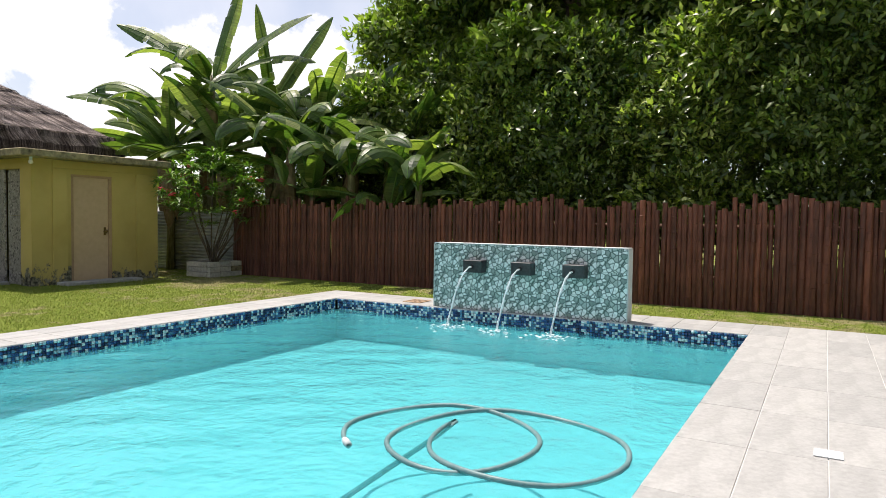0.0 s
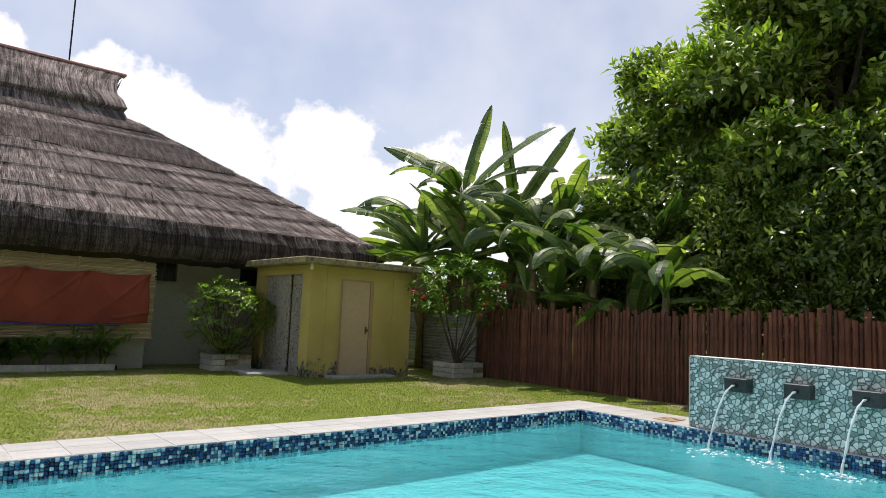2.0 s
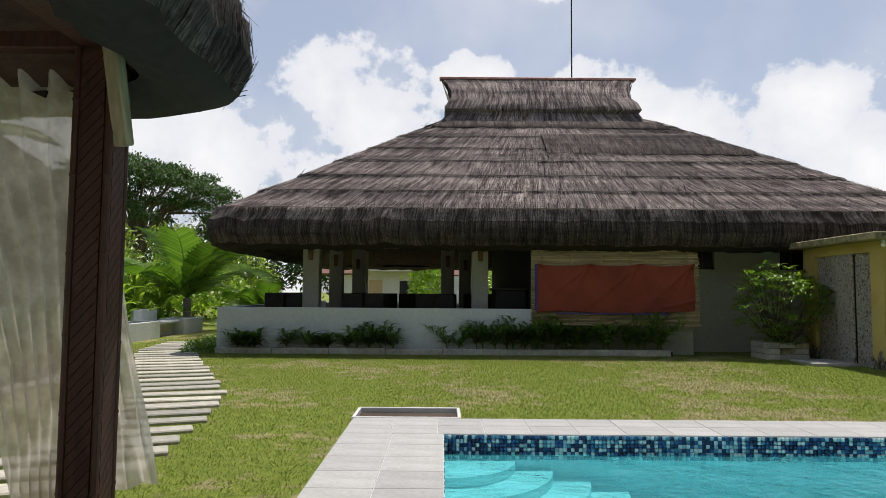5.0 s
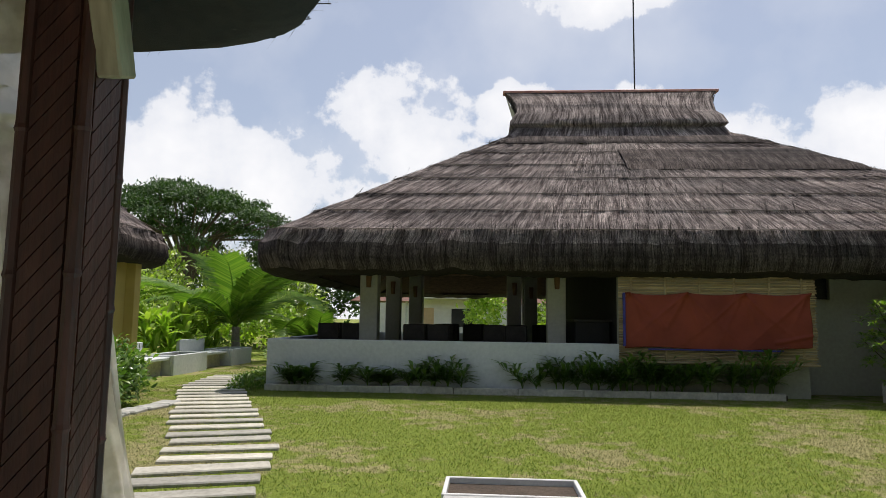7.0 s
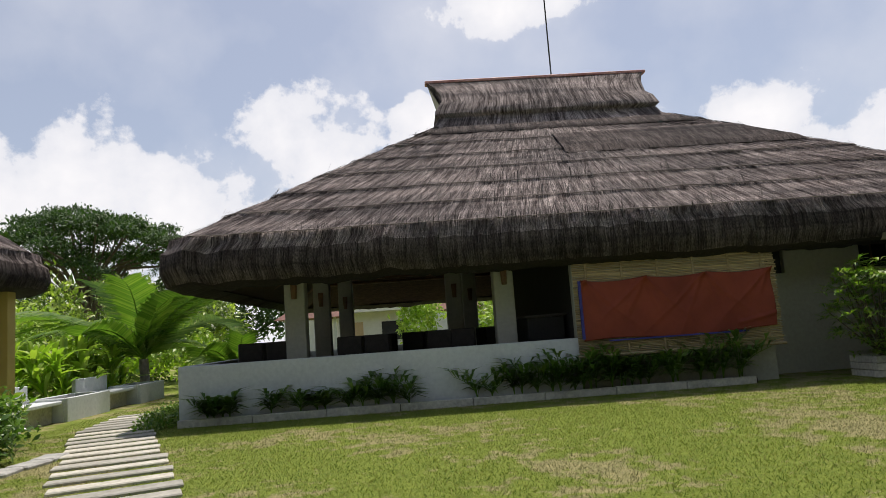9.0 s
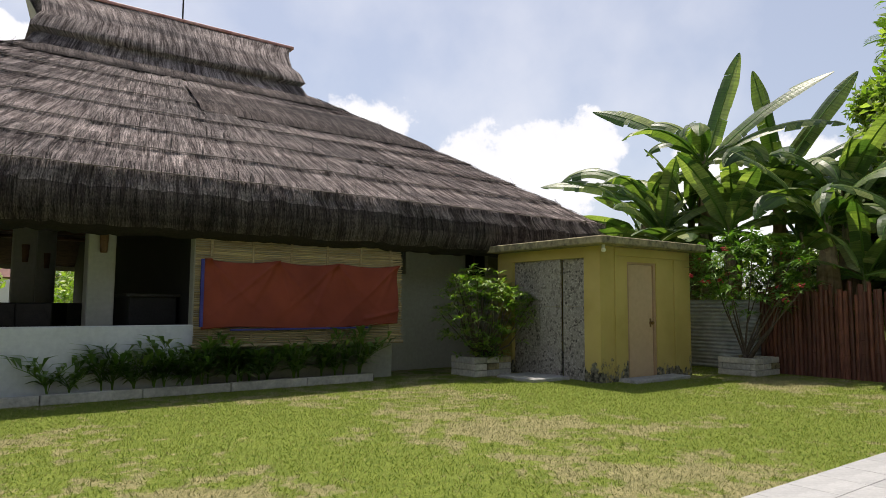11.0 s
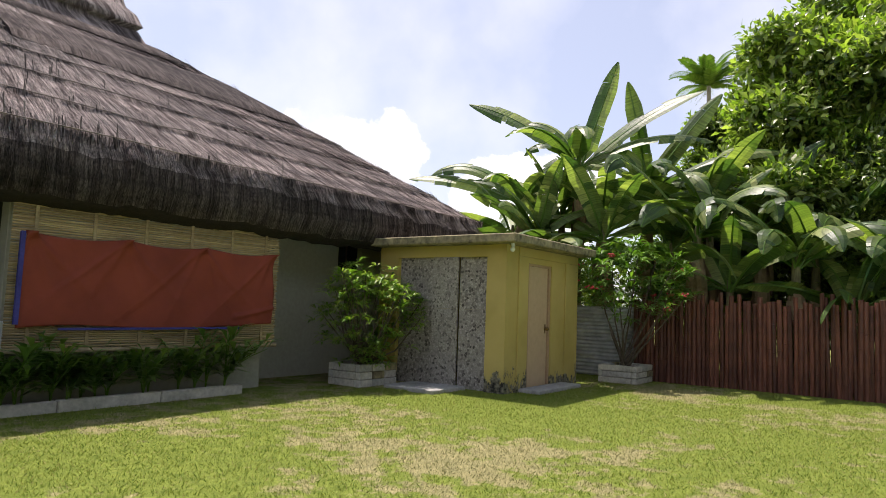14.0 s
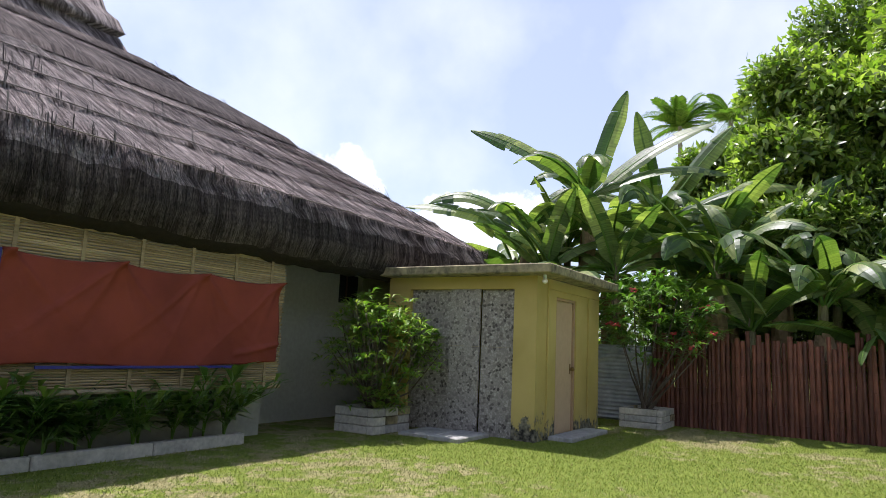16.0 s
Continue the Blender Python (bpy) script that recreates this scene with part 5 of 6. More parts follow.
# ---- banana plants ----
def banana_leaf(length, width, bend, seed, droop_side=0.45, roll=0.0):
    """One blade along +x that arches down, folded along the rib and torn in places."""
    g = random.Random(seed)
    n = 27
    bm = bmesh.new()
    pts, x, z, a = [], 0.0, 0.0, 0.0
    for i in range(n + 1):
        pts.append((x, z, a))
        a -= bend / n * (0.4 + 1.2 * i / n)
        x += length / n * math.cos(a)
        z += length / n * math.sin(a)
    for s in (-1, 1):
        tear, tilt = 0, 0.0
        prev = None
        for i in range(1, n + 1):
            t0, t1 = (i - 1) / n, i / n
            wv = [width * 0.5 * max(0.04, min(1.0, (t - 0.1) / 0.16) ** 0.7 * min(1.0, (1.0 - t) / 0.24 + 0.03) ** 0.6) if t > 0.1 else 0.02 for t in (t0, t1)]
            if g.random() < 0.2:
                tilt = g.uniform(-0.12, 0.35)
                prev = None
            quad = []
            for (px, pz, pa), w_, t in ((pts[i - 1], wv[0], t0), (pts[i], wv[1], t1)):
                drop = (droop_side + tilt) * w_
                row = [(px, 0, pz)]
                for back, oy, oz in ((0.1, s * w_ * 0.55, 0.04 * w_ - drop * 0.3), (0.2, s * w_, -drop)):
                    ny_, nz_ = oy * math.cos(roll) - oz * math.sin(roll), oy * math.sin(roll) + oz * math.cos(roll)
                    row.append((px - back * w_ - nz_ * math.sin(pa), ny_, pz + nz_ * math.cos(pa)))
                quad.append(tuple(row))
            r0 = prev or [bm.verts.new(q) for q in quad[0]]
            r1 = [bm.verts.new(q) for q in quad[1]]
            for j in range(2):
                f = (r0[j], r0[j + 1], r1[j + 1], r1[j])
                bm.faces.new(f if s > 0 else f[::-1])
            prev = r1
    return bm, pts


def banana_plant(x, y, top, leaves, seed, r=0.11):
    p = thing("banana_plant", (x, y, GZ), "tall banana plant with broad torn green leaves behind the fence", "banana plant", "banana clump")
    g = random.Random(seed)
    part("trunk", tube([(0, 0, -0.05), (0.05, 0.03, top * 0.5), (0.02, 0, top), (0.0, 0, top + 0.35)], [r * 1.25, r, r * 0.8, r * 0.3], 10), M["banana_stem"], p, smooth=True)
    for k, (az, el, length, bend, *roll) in enumerate(leaves):
        turn = radians(roll[0] if roll else g.choice((-1, 1)) * g.uniform(10, 50))
        bm, pts = banana_leaf(length * 1.05, 0.29 + 0.055 * length, bend, seed * 31 + k, 0.06, turn)
        lf = part("leaf", bm, M["banana_leaf"], p)
        lf.matrix_basis = pose(0, 0, top + g.uniform(-0.1, 0.15), 0, 0, az) @ pose(0, 0, 0, 0, -el, 0)
        part("midrib", tube([(q[0], 0, q[1] - 0.012) for q in pts[::3]], [0.028 * (1 - 0.09 * i) + 0.004 for i in range(len(pts[::3]))], 5), M["plumeria_leaf"], lf)
    for k in range(g.randint(4, 7)):
        bm, _ = banana_leaf(1.4, 0.28, 0.6, seed * 77 + k, 0.7)
        lf = part("dry_leaf", bm, M["dry_leaf"], p, "withered brown leaf")
        lf.matrix_basis = pose(0, 0, top * g.uniform(0.75, 1.0), 0, 0, g.uniform(0, 360)) @ pose(0, 0, 0, 0, 68, 0)
    return p


def random_leaves(seed, count, lo, hi):
    g = random.Random(seed)
    return [(k * 137.5 + g.uniform(-25, 25), g.uniform(12, 72), g.uniform(lo, hi) * 1.12, g.uniform(0.5, 1.7)) for k in range(count)]


banana_plant(13.3, 12.65, 4.55, [(-71, 73, 2.6, 0.05, 80), (109, 44, 3.0, 0.55, -50), (105, 74, 1.9, 1.6, -40), (-71, 46, 3.1, 0.55, 50), (-75, 33, 2.9, 1.0, 35), (-80, 50, 1.8, 2.8, 60), (150, 55, 2.2, 1.8, 10), (-150, 48, 2.2, 1.9, -10), (60, 50, 2.2, 1.2), (-165, 66, 1.8, 2.4), (125, 70, 1.6, 2.4)], 1)
banana_plant(12.95, 13.9, 3.75, [(109, 57, 2.6, 1.6, -45), (112, 27, 2.8, 0.6, -40), (-30, 60, 1.9, 1.6), (-120, 50, 1.8, 2.2), (170, 62, 1.7, 2.0), (-75, 66, 1.7, 1.3, 50)], 3, 0.1)
banana_plant(14.1, 11.3, 4.05, [(-71, 60, 1.5, 0.25, 75), (-71, 58, 2.5, 0.2, 70), (-72, 40, 3.0, 0.95, 35), (-70, 30, 2.6, 1.15, 30), (-80, 28, 1.9, 2.1, 50), (-74, 6, 2.8, 1.0, 40), (109, 82, 2.5, 0.1, 70), (-150, 55, 2.0, 2.2), (-120, 40, 2.1, 2.0, 20), (170, 50, 2.0, 2.0), (110, 45, 2.2, 1.5, -40)], 2)
banana_plant(14.2, 8.95, 3.2, [(-71, 44, 2.0, 0.5, 45), (-71, 22, 1.7, 0.25, 40), (-74, -12, 2.1, 0.8, 45), (-110, 30, 1.9, 1.8, 30), (115, 50, 2.0, 1.2, -40), (-160, 45, 1.9, 2.1), (-65, 68, 2.0, 0.6, 60)], 4)
banana_plant(13.5, 10.6, 2.5, random_leaves(5, 9, 1.5, 2.1), 5, 0.09)
banana_plant(14.4, 8.0, 2.3, [(-70, 35, 2.4, 1.1), (-85, 70, 2.0, 0.5)] + random_leaves(6, 6, 1.6, 2.2), 6)
banana_plant(13.4, 9.4, 1.8, random_leaves(7, 9, 1.4, 1.9), 7, 0.09)
banana_plant(13.5, 7.3, 1.5, [(-110, 75, 1.5, 0.3), (-70, 65, 2.2, 0.4), (180, 40, 1.2, 1.5)] + random_leaves(8, 5, 1.2, 1.8), 8, 0.08)
banana_plant(13.3, 8.2, 2.3, [(-150, 55, 2.1, 2.2, 30), (170, 60, 2.0, 2.4, -30), (-100, 60, 2.1, 1.9, 40), (95, 60, 2.0, 1.8, -40)] + random_leaves(41, 4, 1.6, 2.1), 41, 0.1)
banana_plant(13.3, 10.0, 2.9, [(-160, 50, 2.2, 2.3, 35), (160, 58, 2.1, 2.3, -35), (-110, 62, 2.2, 1.8, 40), (100, 60, 2.1, 1.8, -40)] + random_leaves(42, 4, 1.7, 2.2), 42, 0.1)
banana_plant(13.4, 6.5, 2.0, [(-155, 58, 2.0, 2.3, 30), (165, 60, 1.9, 2.2, -30), (110, 65, 2.0, 1.6, -40)] + random_leaves(43, 4, 1.4, 1.9), 43, 0.09)
banana_plant(13.0, 11.9, 2.9, random_leaves(44, 12, 1.5, 2.1), 44, 0.09)
banana_plant(13.9, 12.3, 3.4, random_leaves(45, 12, 1.6, 2.2), 45, 0.1)
banana_plant(14.6, 10.2, 3.6, random_leaves(46, 12, 1.7, 2.3), 46, 0.1)
banana_plant(13.9, 9.9, 3.0, random_leaves(47, 12, 1.6, 2.2), 47, 0.1)
banana_plant(13.2, 14.3, 3.0, random_leaves(48, 12, 1.5, 2.0), 48, 0.1)
banana_plant(12.6, 13.3, 2.8, random_leaves(50, 12, 1.4, 1.9), 50, 0.09)
banana_plant(13.6, 13.2, 3.5, random_leaves(51, 11, 1.5, 2.1), 51, 0.1)
banana_plant(14.9, 7.6, 3.0, random_leaves(49, 11, 1.6, 2.2), 49, 0.1)
banana_plant(12.9, 13.0, 2.5, random_leaves(10, 8, 1.4, 2.0), 10, 0.09)


# ---- trees ----
def broad_tree(x, y, height, spread, seed, leaf_mat, name="broadleaf_tree", label="large leafy dark green tree rising behind the fence", clumps=15, twigs=300, leaf=0.26, per=8, low=0.28):
    p = thing(name, (x, y, GZ), label, "tree", "trees behind the fence")
    g = random.Random(seed)
    part("trunk", tube([(0, 0, -0.1), (0.1, 0.05, height * 0.2), (0.0, 0.15, height * 0.4), (0.1, 0.1, height * 0.7)], [0.26, 0.21, 0.16, 0.06], 9), M["bark"], p)
    cl = []
    for k in range(clumps):
        a = k * 2.4 + g.uniform(-0.3, 0.3)
        t = low + (1 - low) * (k + 0.5) / clumps
        rr = spread * (1.0 - 0.72 * (t - low) / (1 - low)) * g.uniform(0.62, 1.0)
        c = (rr * math.cos(a), rr * math.sin(a), height * t * 0.9)
        s = g.uniform(0.32, 0.46) * spread
        cl.append((c, (s, s, s * 0.58), twigs))
        if k % 2 == 0:
            part("limb", tube([(0.02, 0.1, height * min(0.6, t * 0.7)), (c[0] * 0.5, c[1] * 0.5, height * t * 0.78), c], [0.09, 0.06, 0.02], 6), M["bark"], p)
    crown("crown", p, leaf_mat, cl, leaf, per, seed)
    # bright leaves on the clumps' upper sides paint in the sunlit patches
    crown("sunlit_leaves", p, M["sunlit_leaf"], [(c, (r[0] * 1.1, r[1] * 1.1, r[2] * 1.15), twigs // 3) for c, r, _ in cl], leaf * 0.95, 9, seed + 7, "yellow-green leaves coloured as if sunlit", inner=0.0, upper=True)
    return p


broad_tree(17.2, 8.3, 8.8, 2.7, 11, M["tree_leaf"])
broad_tree(21.8, 11.0, 8.2, 2.3, 17, M["dark_leaf"])
broad_tree(17.4, 4.6, 11.8, 3.7, 12, M["tree_leaf"], clumps=20)
broad_tree(17.8, -0.3, 13.0, 4.2, 13, M["tree_leaf"], clumps=22)
t4 = broad_tree(17.9, -5.4, 13.2, 4.3, 14, M["dark_leaf"], clumps=22)
broad_tree(21.5, 6.5, 12.5, 3.8, 15, M["dark_leaf"], clumps=16)
broad_tree(22.0, 1.0, 14.0, 4.2, 16, M["dark_leaf"], clumps=16)
copy_thing(t4, pose(17.0, -11.0, GZ, 0, 0, 140))
for k, (hx_, hy_, hr) in enumerate(((14.3, -8.0, 1.4), (14.2, -5.6, 1.4), (14.25, -3.2, 1.4), (14.2, -0.9, 1.35), (14.3, 1.3, 1.3), (14.25, 3.4, 1.3), (14.6, 5.4, 1.2), (15.0, 7.2, 1.2), (15.6, 9.4, 1.3), (15.2, 11.4, 1.2), (14.9, 13.6, 1.3), (15.6, 15.9, 1.3))):
    u_ = thing("understory_shrub", (hx_, hy_, GZ), "dense dark green shrub growing behind the bamboo fence", "shrub", "shrubs behind the fence")
    part("stem", tube([(0, 0, -0.05), (0.05, 0.02, 0.8), (0, 0.05, 1.6)], [0.06, 0.05, 0.03], 6), M["bark"], u_)
    crown("crown", u_, M["dark_leaf"] if k % 2 else M["tree_leaf"], [((0, 0, 1.6), (hr * 0.8, hr, 1.1), 420)] + ([] if hy_ > 11 else [((0.1, 0.3, 3.0), (hr * 0.85, hr, 1.1), 380), ((0.5, -0.2, 4.3), (hr, hr, 1.0), 300)]), 0.17, 8, 40 + k, inner=0.45)

for k in range(9):
    u_ = thing("understory_shrub", (16.6 + 0.5 * (k % 2), -9.0 + 2.4 * k, GZ), "dense dark green shrub growing behind the bamboo fence", "shrub", "shrubs behind the fence")
    part("stem", tube([(0, 0, -0.05), (0.05, 0.02, 1.0), (0, 0.05, 2.0)], [0.07, 0.05, 0.03], 6), M["bark"], u_)
    crown("crown", u_, M["dark_leaf"], [((0, 0, 1.3), (1.2, 1.5, 1.3), 380), ((0.2, 0.2, 3.2), (1.2, 1.5, 1.3), 380)], 0.24, 8, 140 + k, inner=0.45)

# unseen wall and trees, added to close the garden and cut southern sky light
tagged(part("unseen_garden_wall", box(-14.0, 12.6, -8.2, -8.0, GZ - 0.1, 2.2, 0.01), M["curb"]), "plain weathered garden wall added out of view", "wall", kind="structure")
for k, x in enumerate((9.5, 3.0, -4.0, -11.0)):
    copy_thing(t4, pose(x, -13.0 - (k % 2), GZ, 0, 0, 70 * k))


# ---- coconut palms ----
def palm_frond(length, seed, bend=1.0, leaflet=0.6):
    g = random.Random(seed)
    n = 44
    V, F = [], []
    rib, x, z, a = [], 0.0, 0.0, 0.0
    for i in range(n + 1):
        rib.append((x, 0, z))
        a -= bend / n * (0.4 + 1.2 * i / n)
        x += length / n * math.cos(a)
        z += length / n * math.sin(a)
    for i in range(3, n + 1):
        t = i / n
        ll = leaflet * (math.sin(math.pi * (0.12 + 0.8 * t)) ** 0.6) * g.uniform(0.85, 1.1)
        for s in (-1, 1):
            for h in (0.0, 0.5):
                bx = rib[i][0] * (1 - h) + rib[i - 1][0] * h
                bz = rib[i][2] * (1 - h) + rib[i - 1][2] * h
                k = len(V)
                V += [(bx - 0.013, 0, bz), (bx + 0.013, 0, bz), (bx + ll * 0.35 + 0.02, s * ll * 0.55, bz - 0.05 * ll), (bx + ll * 0.35 - 0.02, s * ll * 0.55, bz - 0.05 * ll), (bx + ll * 0.6, s * ll * 0.85, bz - g.uniform(0.25, 0.55) * ll)]
                F += [(k, k + 1, k + 2), (k, k + 2, k + 3), (k + 3, k + 2, k + 4)]
    return V, F, rib


def coconut_palm(name, x, y, h, fronds, length, seed, label, up=(15, 75)):
    p = thing(name, (x, y, GZ), label, "palm")
    g = random.Random(seed)
    part("trunk", tube([(0, 0, -0.1), (0.05 * h * 0.3, 0.02, h * 0.5), (0.0, 0.0, h)], [0.17, 0.13, 0.12], 10), M["pale_bark"], p)
    for k in range(fronds):
        V, F, rib = palm_frond(length * g.uniform(0.8, 1.1), seed * 13 + k, g.uniform(0.8, 1.6), length * 0.24)
        fr = raw("frond", V, F, M["palm_leaf"], p)
        fr.matrix_basis = pose(0, 0, h, 0, 0, k * 137.5 + g.uniform(-12, 12)) @ pose(0, 0, 0, g.uniform(-20, 20), -g.uniform(*up), 0)
        part("rib", tube(rib[::8], [0.03, 0.025, 0.02, 0.014, 0.009, 0.005][:len(rib[::8])], 5), M["palm_leaf"], fr)
    return p


coconut_palm("coconut_palm", -8.2, 22.0, 1.1, 18, 3.4, 3, "young coconut palm with arching yellow-green fronds", (28, 80))
coconut_palm("coconut_palm", -5.9, 23.2, 0.4, 11, 2.6, 4, "young coconut palm with drooping fronds", (10, 60))
coconut_palm("coconut_palm", 38.4, 16.1, 14.6, 20, 2.2, 5, "tall coconut palm showing above the trees")
coconut_palm("coconut_palm", 39.0, 13.4, 14.8, 18, 2.2, 6, "tall coconut palm showing above the trees")
coconut_palm("coconut_palm", 39.3, 10.4, 16.0, 18, 3.2, 7, "tall coconut palm showing above the trees")

# ---- stepping-stone path ----
PATH_X = ((3.6, -2.3), (5.85, -2.5), (6.85, -2.69), (8.0, -2.88), (8.9, -3.25), (9.9, -3.73), (11.6, -4.48), (14.5, -5.76), (17.5, -6.2))
y = 3.7
while y < 17.2:
    x = float(np.interp(y, [q[0] for q in PATH_X], [q[1] for q in PATH_X]))
    w = rnd.uniform(1.08, 1.25)
    st = part("stepping_stone", box(-w / 2, w / 2, -0.125 + rnd.uniform(-0.02, 0.02), 0.125 + rnd.uniform(-0.02, 0.02), -0.05, 0.035, 0.012), M["stone"])
    st.matrix_basis = pose(x, y, GZ, 0, 0, 20 + rnd.uniform(-3, 3))
    tagged(st, "long pale concrete stepping stone set in the lawn", "stepping stone", "garden path")
    y += 0.45 + rnd.uniform(-0.03, 0.03)

# ---- thatched hut across the lawn ----
hut = thing("garden_hut", (0, 0, 0), "yellow-walled hut with a thick dark thatched roof", "hut", kind="structure")
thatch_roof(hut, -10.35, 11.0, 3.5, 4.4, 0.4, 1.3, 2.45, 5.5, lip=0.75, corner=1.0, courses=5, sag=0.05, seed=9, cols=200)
bm = bmesh.new()
box(-13.0, -7.4, 13.95, 14.15, GZ - 0.1, 2.75, bm=bm)
box(-13.0, -7.4, 7.8, 8.0, GZ - 0.1, 2.75, bm=bm)
box(-13.0, -12.8, 8.0, 13.95, GZ - 0.1, 2.75, bm=bm)
for y0, y1 in ((8.0, 9.2), (10.0, 11.1), (11.85, 12.25), (13.05, 13.95)):
    box(-7.6, -7.4, y0, y1, GZ - 0.1, 2.75, bm=bm)
part("wall", bm, M["yellow"], hut)
for y0, y1 in ((9.2, 10.0), (11.1, 11.85), (12.25, 13.05)):
    part("lintel", box(-7.6, -7.402, y0, y1, 2.2, 2.75), M["yellow"], hut)
    d_ = part("door", box(-7.56, -7.5, y0 + 0.05, y1 - 0.05, GZ, 2.15, 0.005), M["house_wall"], hut, "closed pale door of the hut")
    part("door_frame", box(-7.58, -7.47, y1 - 0.05, y1, GZ, 2.2), M["door_trim"], hut)
    part("handle", box(-7.5, -7.46, y1 - 0.18, y1 - 0.13, 0.95, 1.12, 0.008), M["brass"], d_)
part("corner_pillar", box(-7.42, -7.2, 13.98, 14.2, GZ - 0.1, 2.7, 0.01), M["yellow"], hut)

shrubs = thing("flowering_border", (0, 0, 0), "mixed dark green border shrubs edged with flat stones before the hut", "shrub")
crown("foliage", shrubs, M["lily_leaf"], [((-6.2, 9.2, 0.35), (0.7, 0.7, 0.5), 260), ((-6.1, 10.2, 0.4), (0.75, 0.7, 0.55), 300), ((-6.25, 11.2, 0.35), (0.7, 0.7, 0.45), 260), ((-6.6, 12.4, 0.3), (0.5, 0.7, 0.4), 160), ((-6.2, 8.0, 0.35), (0.7, 0.7, 0.5), 260)], 0.13, 8, 71)
crown("foliage", shrubs, M["bush_leaf"], [((-6.0, 9.7, 0.45), (0.7, 0.9, 0.5), 90), ((-6.1, 11.4, 0.4), (0.6, 0.6, 0.45), 70)], 0.14, 6, 72)
for k in range(9):
    e_ = part("edging_stone", box(-0.16, 0.16, -0.22, 0.22, -0.05, 0.05, 0.02), M["concrete"])
    e_.matrix_basis = pose(-5.32 + rnd.uniform(-0.06, 0.06), 8.0 + k * 0.46, GZ, 0, 0, rnd.uniform(-15, 15))
    tagged(e_, "flat grey edging stone along the border", "edging stone", "border edging")

# ---- white benches and planters with gingers ----
for k, (y0, y1) in enumerate(((14.7, 15.2), (16.7, 18.6), (20.2, 21.8))):
    pl = thing("white_planter", (0, 0, 0), "low white concrete planter in a row beside the path", "planter", "white planters")
    x = -7.75 + 0.05 * k
    for q in ((x, x + 0.08, y0, y1), (x - 0.75, x - 0.67, y0, y1), (x - 0.67, x, y0, y0 + 0.08), (x - 0.67, x, y1 - 0.08, y1)):
        part("side", box(q[0], q[1], q[2], q[3], GZ - 0.05, 0.42, 0.012), M["white"], pl)
    part("soil", box(x - 0.67, x, y0 + 0.08, y1 - 0.08, GZ - 0.05, 0.35), M["soil"], pl)
for y0, y1 in ((15.2, 16.7), (18.6, 20.2)):
    be = thing("garden_bench", (0, 0, 0), "white concrete bench seat between planters", "bench", "white benches")
    part("seat", box(-8.3, -7.72, y0 + 0.01, y1 - 0.01, 0.3, 0.37, 0.012), M["white"], be)
    part("backrest", box(-8.5, -8.4, y0 + 0.01, y1 - 0.01, GZ - 0.05, 0.72, 0.012), M["white"], be)
    part("support", box(-8.35, -7.9, y0 + 0.06, y1 - 0.06, GZ - 0.05, 0.3), M["curb"], be)
g2 = random.Random(5)
for k in range(44):
    gx_, gy_ = g2.uniform(-11.2, -8.7), g2.uniform(14.6, 22.0)
    gi = thing("ginger_plant", (0, 0, 0), "yellow-green ginger plant with long blade leaves", "plant", "ginger bed")
    strap_plants("leaves", gi, M["ginger_leaf"], [(gx_ + g2.uniform(-0.15, 0.15), gy_ + g2.uniform(-0.15, 0.15), z_, 1.1) for z_ in (GZ, 0.4, 0.8, 1.15)], seed=200 + k, n=10, slim=0.12, spread=0.85, droop=0.45)
gc = thing("ground_cover", (0, 0, 0), "low green ground cover at the corner of the pavilion", "plant")
crown("foliage", gc, M["bush_leaf"], [((-4.95, 14.6, 0.0), (0.35, 0.8, 0.16), 220), ((-5.2, 16.4, 0.0), (0.4, 0.9, 0.14), 200)], 0.08, 7, 81)

# banana beside the hut
banana_plant(-7.0, 8.3, 3.0, [(35, 50, 2.2, 1.5, 30), (60, 60, 2.0, 1.4, 30)] + random_leaves(21, 5, 1.4, 1.9), 21)

# ---- distance: umbrella tree, tree belt, house ----
rain = thing("umbrella_tree", (-25.6, 55.0, GZ), "wide dark green umbrella-crowned rain tree in the distance", "tree")
g3 = random.Random(8)
part("trunk", tube([(0, 0, -0.1), (0.2, 0, 2.2), (0.3, 0.2, 4.2)], [0.7, 0.5, 0.42], 10), M["bark"], rain)
cl = []
for k in range(64):
    a, rr = k * 2.4, 8.0 * math.sqrt((k + 0.5) / 64)
    z = 12.2 - 0.05 * rr * rr + g3.uniform(-0.8, 0.4)
    cl.append(((rr * math.cos(a), rr * math.sin(a), z), (1.3, 1.3, 0.4), 75))
    if k % 3 == 0:
        cl.append(((rr * 0.9 * math.cos(a + 0.4), rr * 0.9 * math.sin(a + 0.4), z - 2.0 + g3.uniform(-0.6, 0.3)), (1.1, 1.1, 0.34), 60))
    if k % 2:
        part("limb", tube([(0.3, 0.2, 3.9), (rr * 0.35 * math.cos(a), rr * 0.35 * math.sin(a), 7.2 + 0.1 * rr), (rr * math.cos(a), rr * math.sin(a), z - 0.3)], [0.2, 0.13, 0.05], 6), M["bark"], rain)
crown("crown", rain, M["rain_leaf"], cl, 0.3, 7, 61, inner=0.2)
belt = thing("far_hedge", (0, 0, 0), "belt of mixed green trees and shrubs beyond the garden", "trees", kind="stuff")
cl = []
g4 = random.Random(12)
for k in range(40):
    x = -34 + k * 1.25
    if -8.5 < x < 3.5:
        continue
    cl.append(((x, 33 + g4.uniform(-3, 3), g4.uniform(0.8, 1.8)), (1.7, 1.6, g4.uniform(1.2, 2.0) + (1.4 if x < -9 else 0.0)), 240))
crown("foliage", belt, M["tree_leaf"], cl, 0.3, 7, 62)
